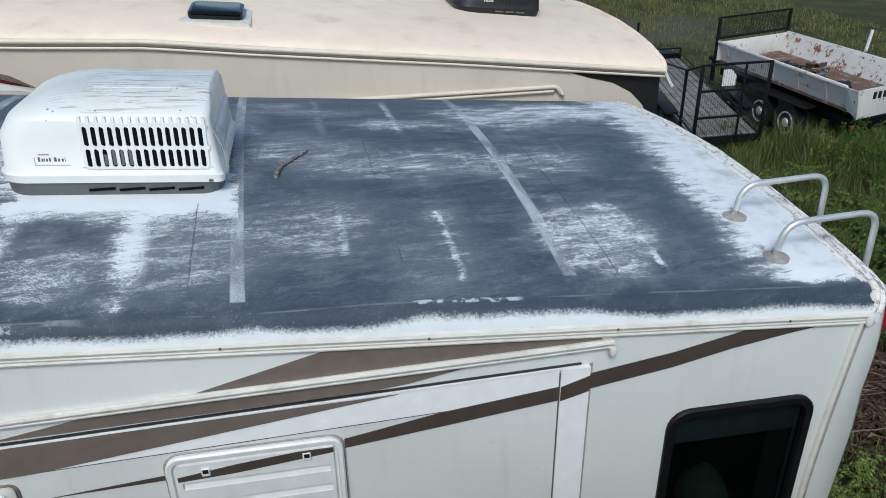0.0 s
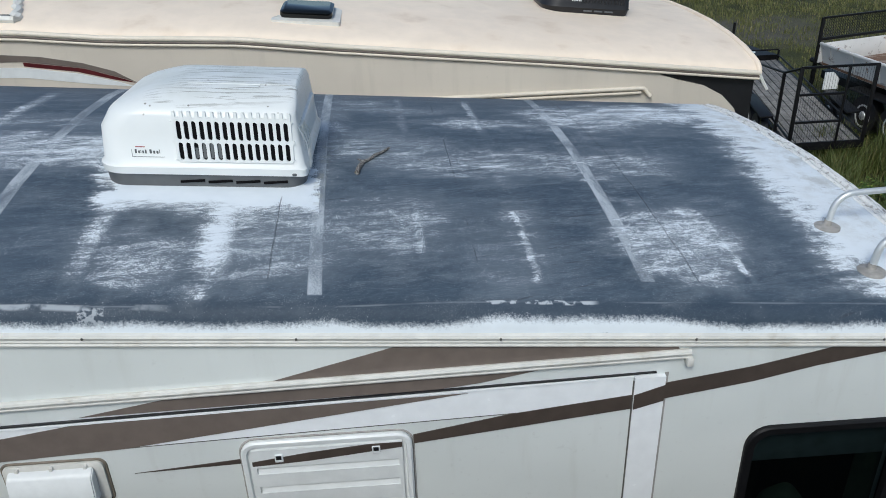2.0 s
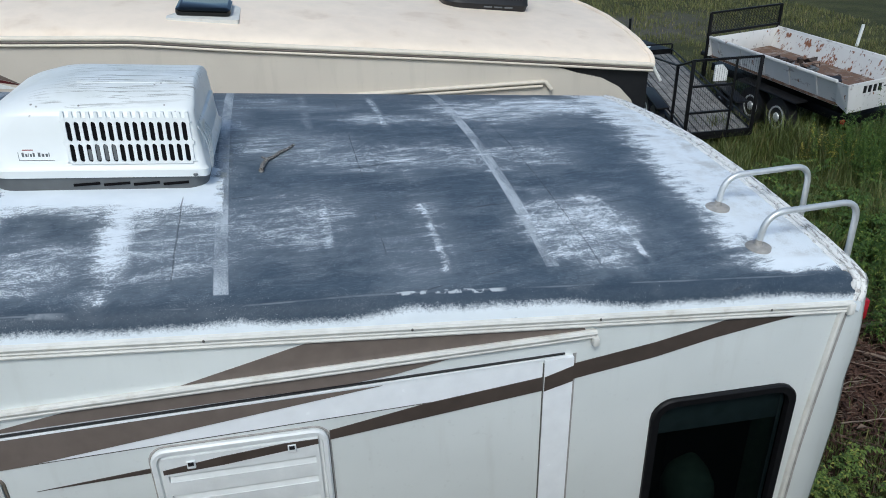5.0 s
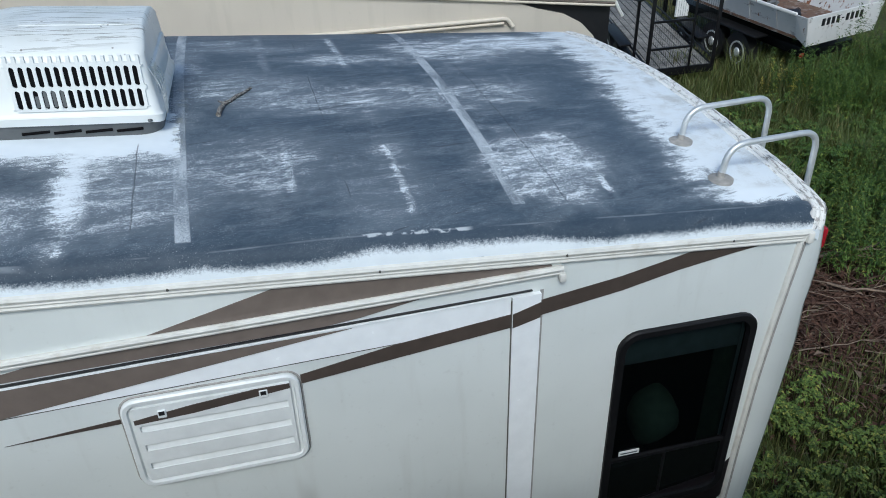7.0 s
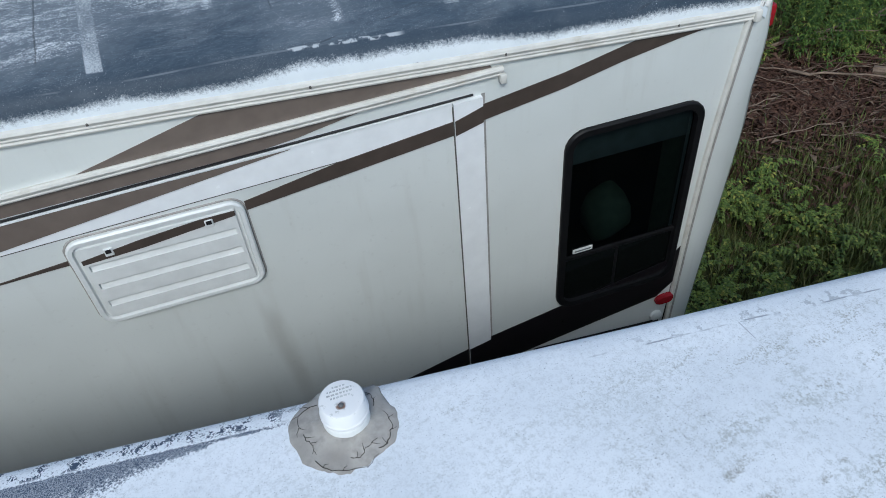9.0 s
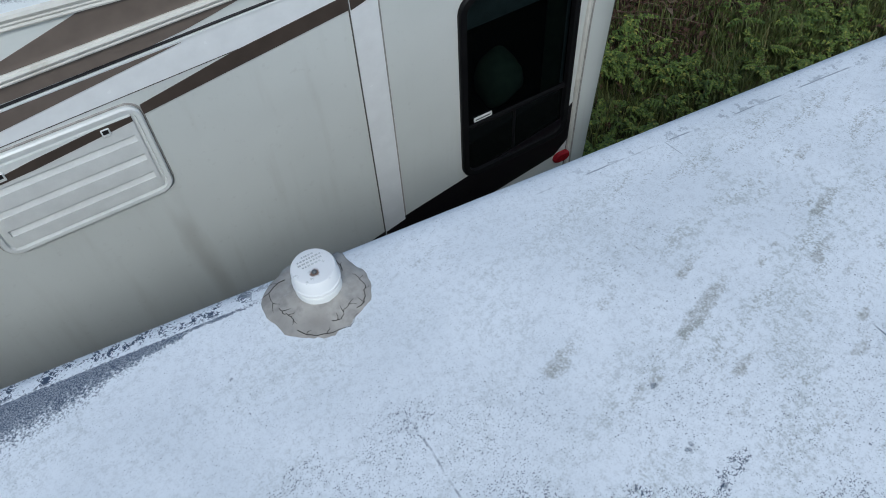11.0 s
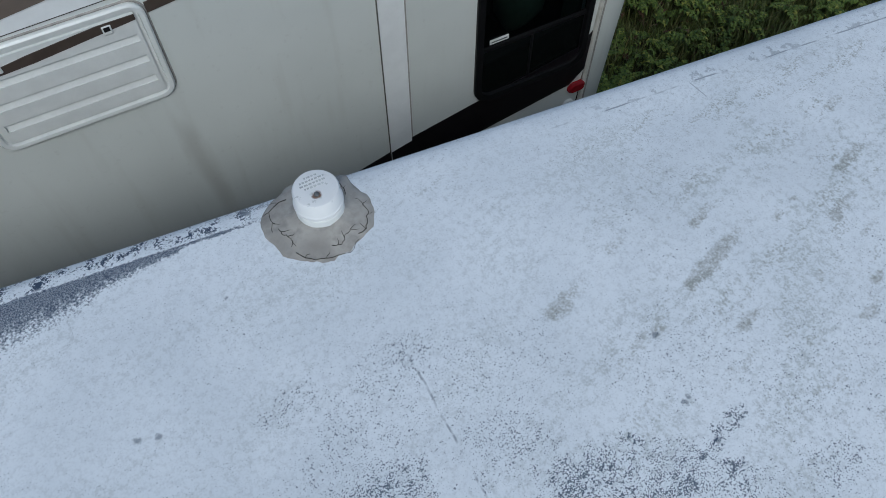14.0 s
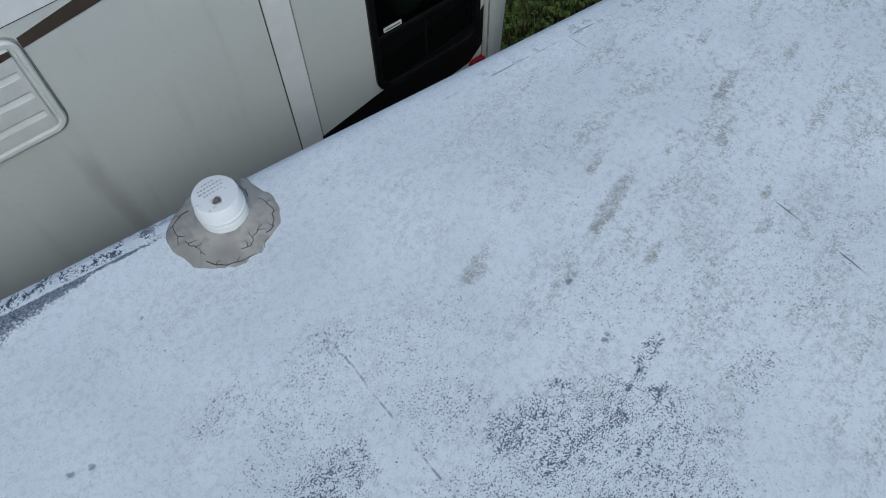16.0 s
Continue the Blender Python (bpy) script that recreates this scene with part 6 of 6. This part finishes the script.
def tall_weeds(spots, seed):
    """Upright stems, leafy all the way up."""
    rnd = random.Random(seed)
    verts, faces = [], []
    for x, y, h in spots:
        tilt = Vector((rnd.uniform(-0.22, 0.22), rnd.uniform(-0.22, 0.22), 1)).normalized()
        n = len(verts)
        side = Vector((0.004, 0.002, 0))
        base, end = Vector((x, y, -0.03)), Vector((x, y, 0)) + tilt * h
        verts += [tuple(base - side), tuple(base + side), tuple(end)]
        faces.append((n, n + 1, n + 2))
        for k in range(int(20 + h * 46)):
            t = rnd.uniform(0.12, 1.0)
            a = k * 2.4 + rnd.uniform(-0.4, 0.4)
            l = rnd.uniform(0.045, 0.10) * (1.15 - 0.55 * t)
            leaf(verts, faces, Vector((x, y, 0)) + tilt * h * t, Vector((math.cos(a), math.sin(a), rnd.uniform(-0.1, 0.6))).normalized(), l * 0.15, l, rnd.uniform(0.2, 0.9))
    return verts, faces


stuff("grass", *grass(34000, (1.2, 8.5, -1.2, 9.5), (0.06, 0.20), 1), M_GRASS, "short rough meadow grass", "grass")
stuff("grass", *grass(22000, (1.2, 5.0, -1.3, 2.6), (0.05, 0.17), 12), M_GRASS, "fresh short grass beside the trailer", "grass")
stuff("grass", *grass(30000, (2.0, 17.0, 9.0, 27.0), (0.04, 0.12), 2), M_FARGRASS, "meadow grass beyond the trailers", "grass")
stuff("tall_grass", *grass(22000, (4.2, 10.5, 5.0, 10.2), (0.22, 0.50), 3), M_GRASS, "tall unmown grass beside the trailers", "grass")
stuff("low_weeds", *herbs(1000, (1.2, 6.5, -1.0, 5.0), 4, (0.07, 0.19), (0.03, 0.20)), M_HERB, "low leafy green weeds with feathered fronds", "weeds")
stuff("low_weeds", *herbs(200, (4.5, 9.5, 4.5, 8.0), 8, (0.12, 0.3), (0.1, 0.5)), M_TALL, "leafy weeds in the tall grass", "weeds")
rnd = random.Random(21)
spots = []
while len(spots) < 720:
    x, y = rnd.uniform(4.0, 11.5), rnd.uniform(3.2, 9.0)
    # a thicket along the far side of the clearing
    d = abs((y - 4.4) - (x - 5.9) * 0.50) / 1.12
    if x > 4.6 and d < rnd.uniform(0.1, 1.7) and not (y > 8.3 and x < 7.6):
        spots.append((x, y, rnd.uniform(0.35, 0.95) * (1.2 - 0.25 * d) * (1.0 + 0.05 * max(0, x - 7))))
for _ in range(420):
    x, y = rnd.uniform(7.1, 10.4), rnd.uniform(6.9, 8.35)
    spots.append((x, y, rnd.uniform(0.70, 1.35) * (0.85 + 0.5 * noise.noise(Vector((x * 1.1, y * 1.1, 4))))))
for _ in range(150):
    x, y = rnd.uniform(8.6, 10.4), rnd.uniform(7.6, 8.4)
    spots.append((x, y, rnd.uniform(1.0, 1.75)))
stuff("tall_weeds", *tall_weeds(spots, 5), M_TALL, "thicket of tall green weeds", "weeds")
stuff("yellow_weeds", *tall_weeds([(7.35 + rnd.uniform(-0.35, 0.35), 8.1 + rnd.uniform(-0.5, 0.3), rnd.uniform(0.5, 0.95)) for _ in range(9)], 6), M_YELLOW, "yellowed weed stems in the thicket", "weeds")


def litter(count, seed):
    rnd = random.Random(seed)
    verts, faces = [], []
    for _ in range(count):
        a, r = rnd.uniform(0, 6.28), abs(rnd.gauss(0, 0.6))
        x, y = 4.45 + r * 2.2 * math.cos(a), 2.9 + r * 1.8 * math.sin(a)
        if blocked(x, y):
            continue
        b, l = rnd.uniform(0, 6.28), rnd.uniform(0.03, 0.14)
        leaf(verts, faces, Vector((x, y, rnd.uniform(0.0, 0.10))), Vector((math.cos(b), math.sin(b), rnd.uniform(-0.2, 0.4))), l * rnd.choice((0.04, 0.08, 0.2)), l, 0.3)
    return verts, faces


stuff("litter", *litter(11000, 7), M_LITTER, "brown dead leaves, bark and twigs", "litter")


def branch(x, y, a, l, r, z=0.06, pale=False):
    rnd_ = random.Random(int(x * 100 + y * 10))
    pts = []
    for i in range(8):
        t = i / 7
        pts.append((x + math.cos(a) * l * t + rnd_.uniform(-0.03, 0.03) * l, y + math.sin(a) * l * t + rnd_.uniform(-0.03, 0.03) * l, z + 0.03 * math.sin(t * 5 + x)))
    bm = tube(pts, r, 7, r1=r * 0.4)
    for i in (3, 5):
        b = a + rnd_.choice((-0.7, 0.7))
        tube([pts[i], (pts[i][0] + math.cos(b) * l * 0.25, pts[i][1] + math.sin(b) * l * 0.25, pts[i][2] + 0.05)], r * 0.5, 5, bm, r * 0.15)
    tagged(smooth(part("branch", bm, M_PALE if pale else M_BARK)), "dry fallen branch lying in the brush", "branch", "branches in the brush")


M_PALE = simple("bleached dead wood", (0.21, 0.155, 0.115), 0.85, spread=0.4, scale=30)
rnd = random.Random(31)
for k in range(170):
    a, r = rnd.uniform(0, 6.28), math.sqrt(rnd.random())
    branch(4.5 + 1.35 * r * math.cos(a), 3.0 + 1.1 * r * math.sin(a), rnd.gauss(-0.6, 0.7), rnd.uniform(0.3, 1.1), rnd.uniform(0.003, 0.009), rnd.uniform(0.02, 0.14), rnd.random() < 0.18)
branch(4.55, 3.75, 0.05, 1.9, 0.022, 0.16, True)
branch(5.3, 3.05, -0.9, 0.9, 0.05, 0.12, True)
branch(4.5, 3.3, -0.65, 1.3, 0.014, 0.17, True)
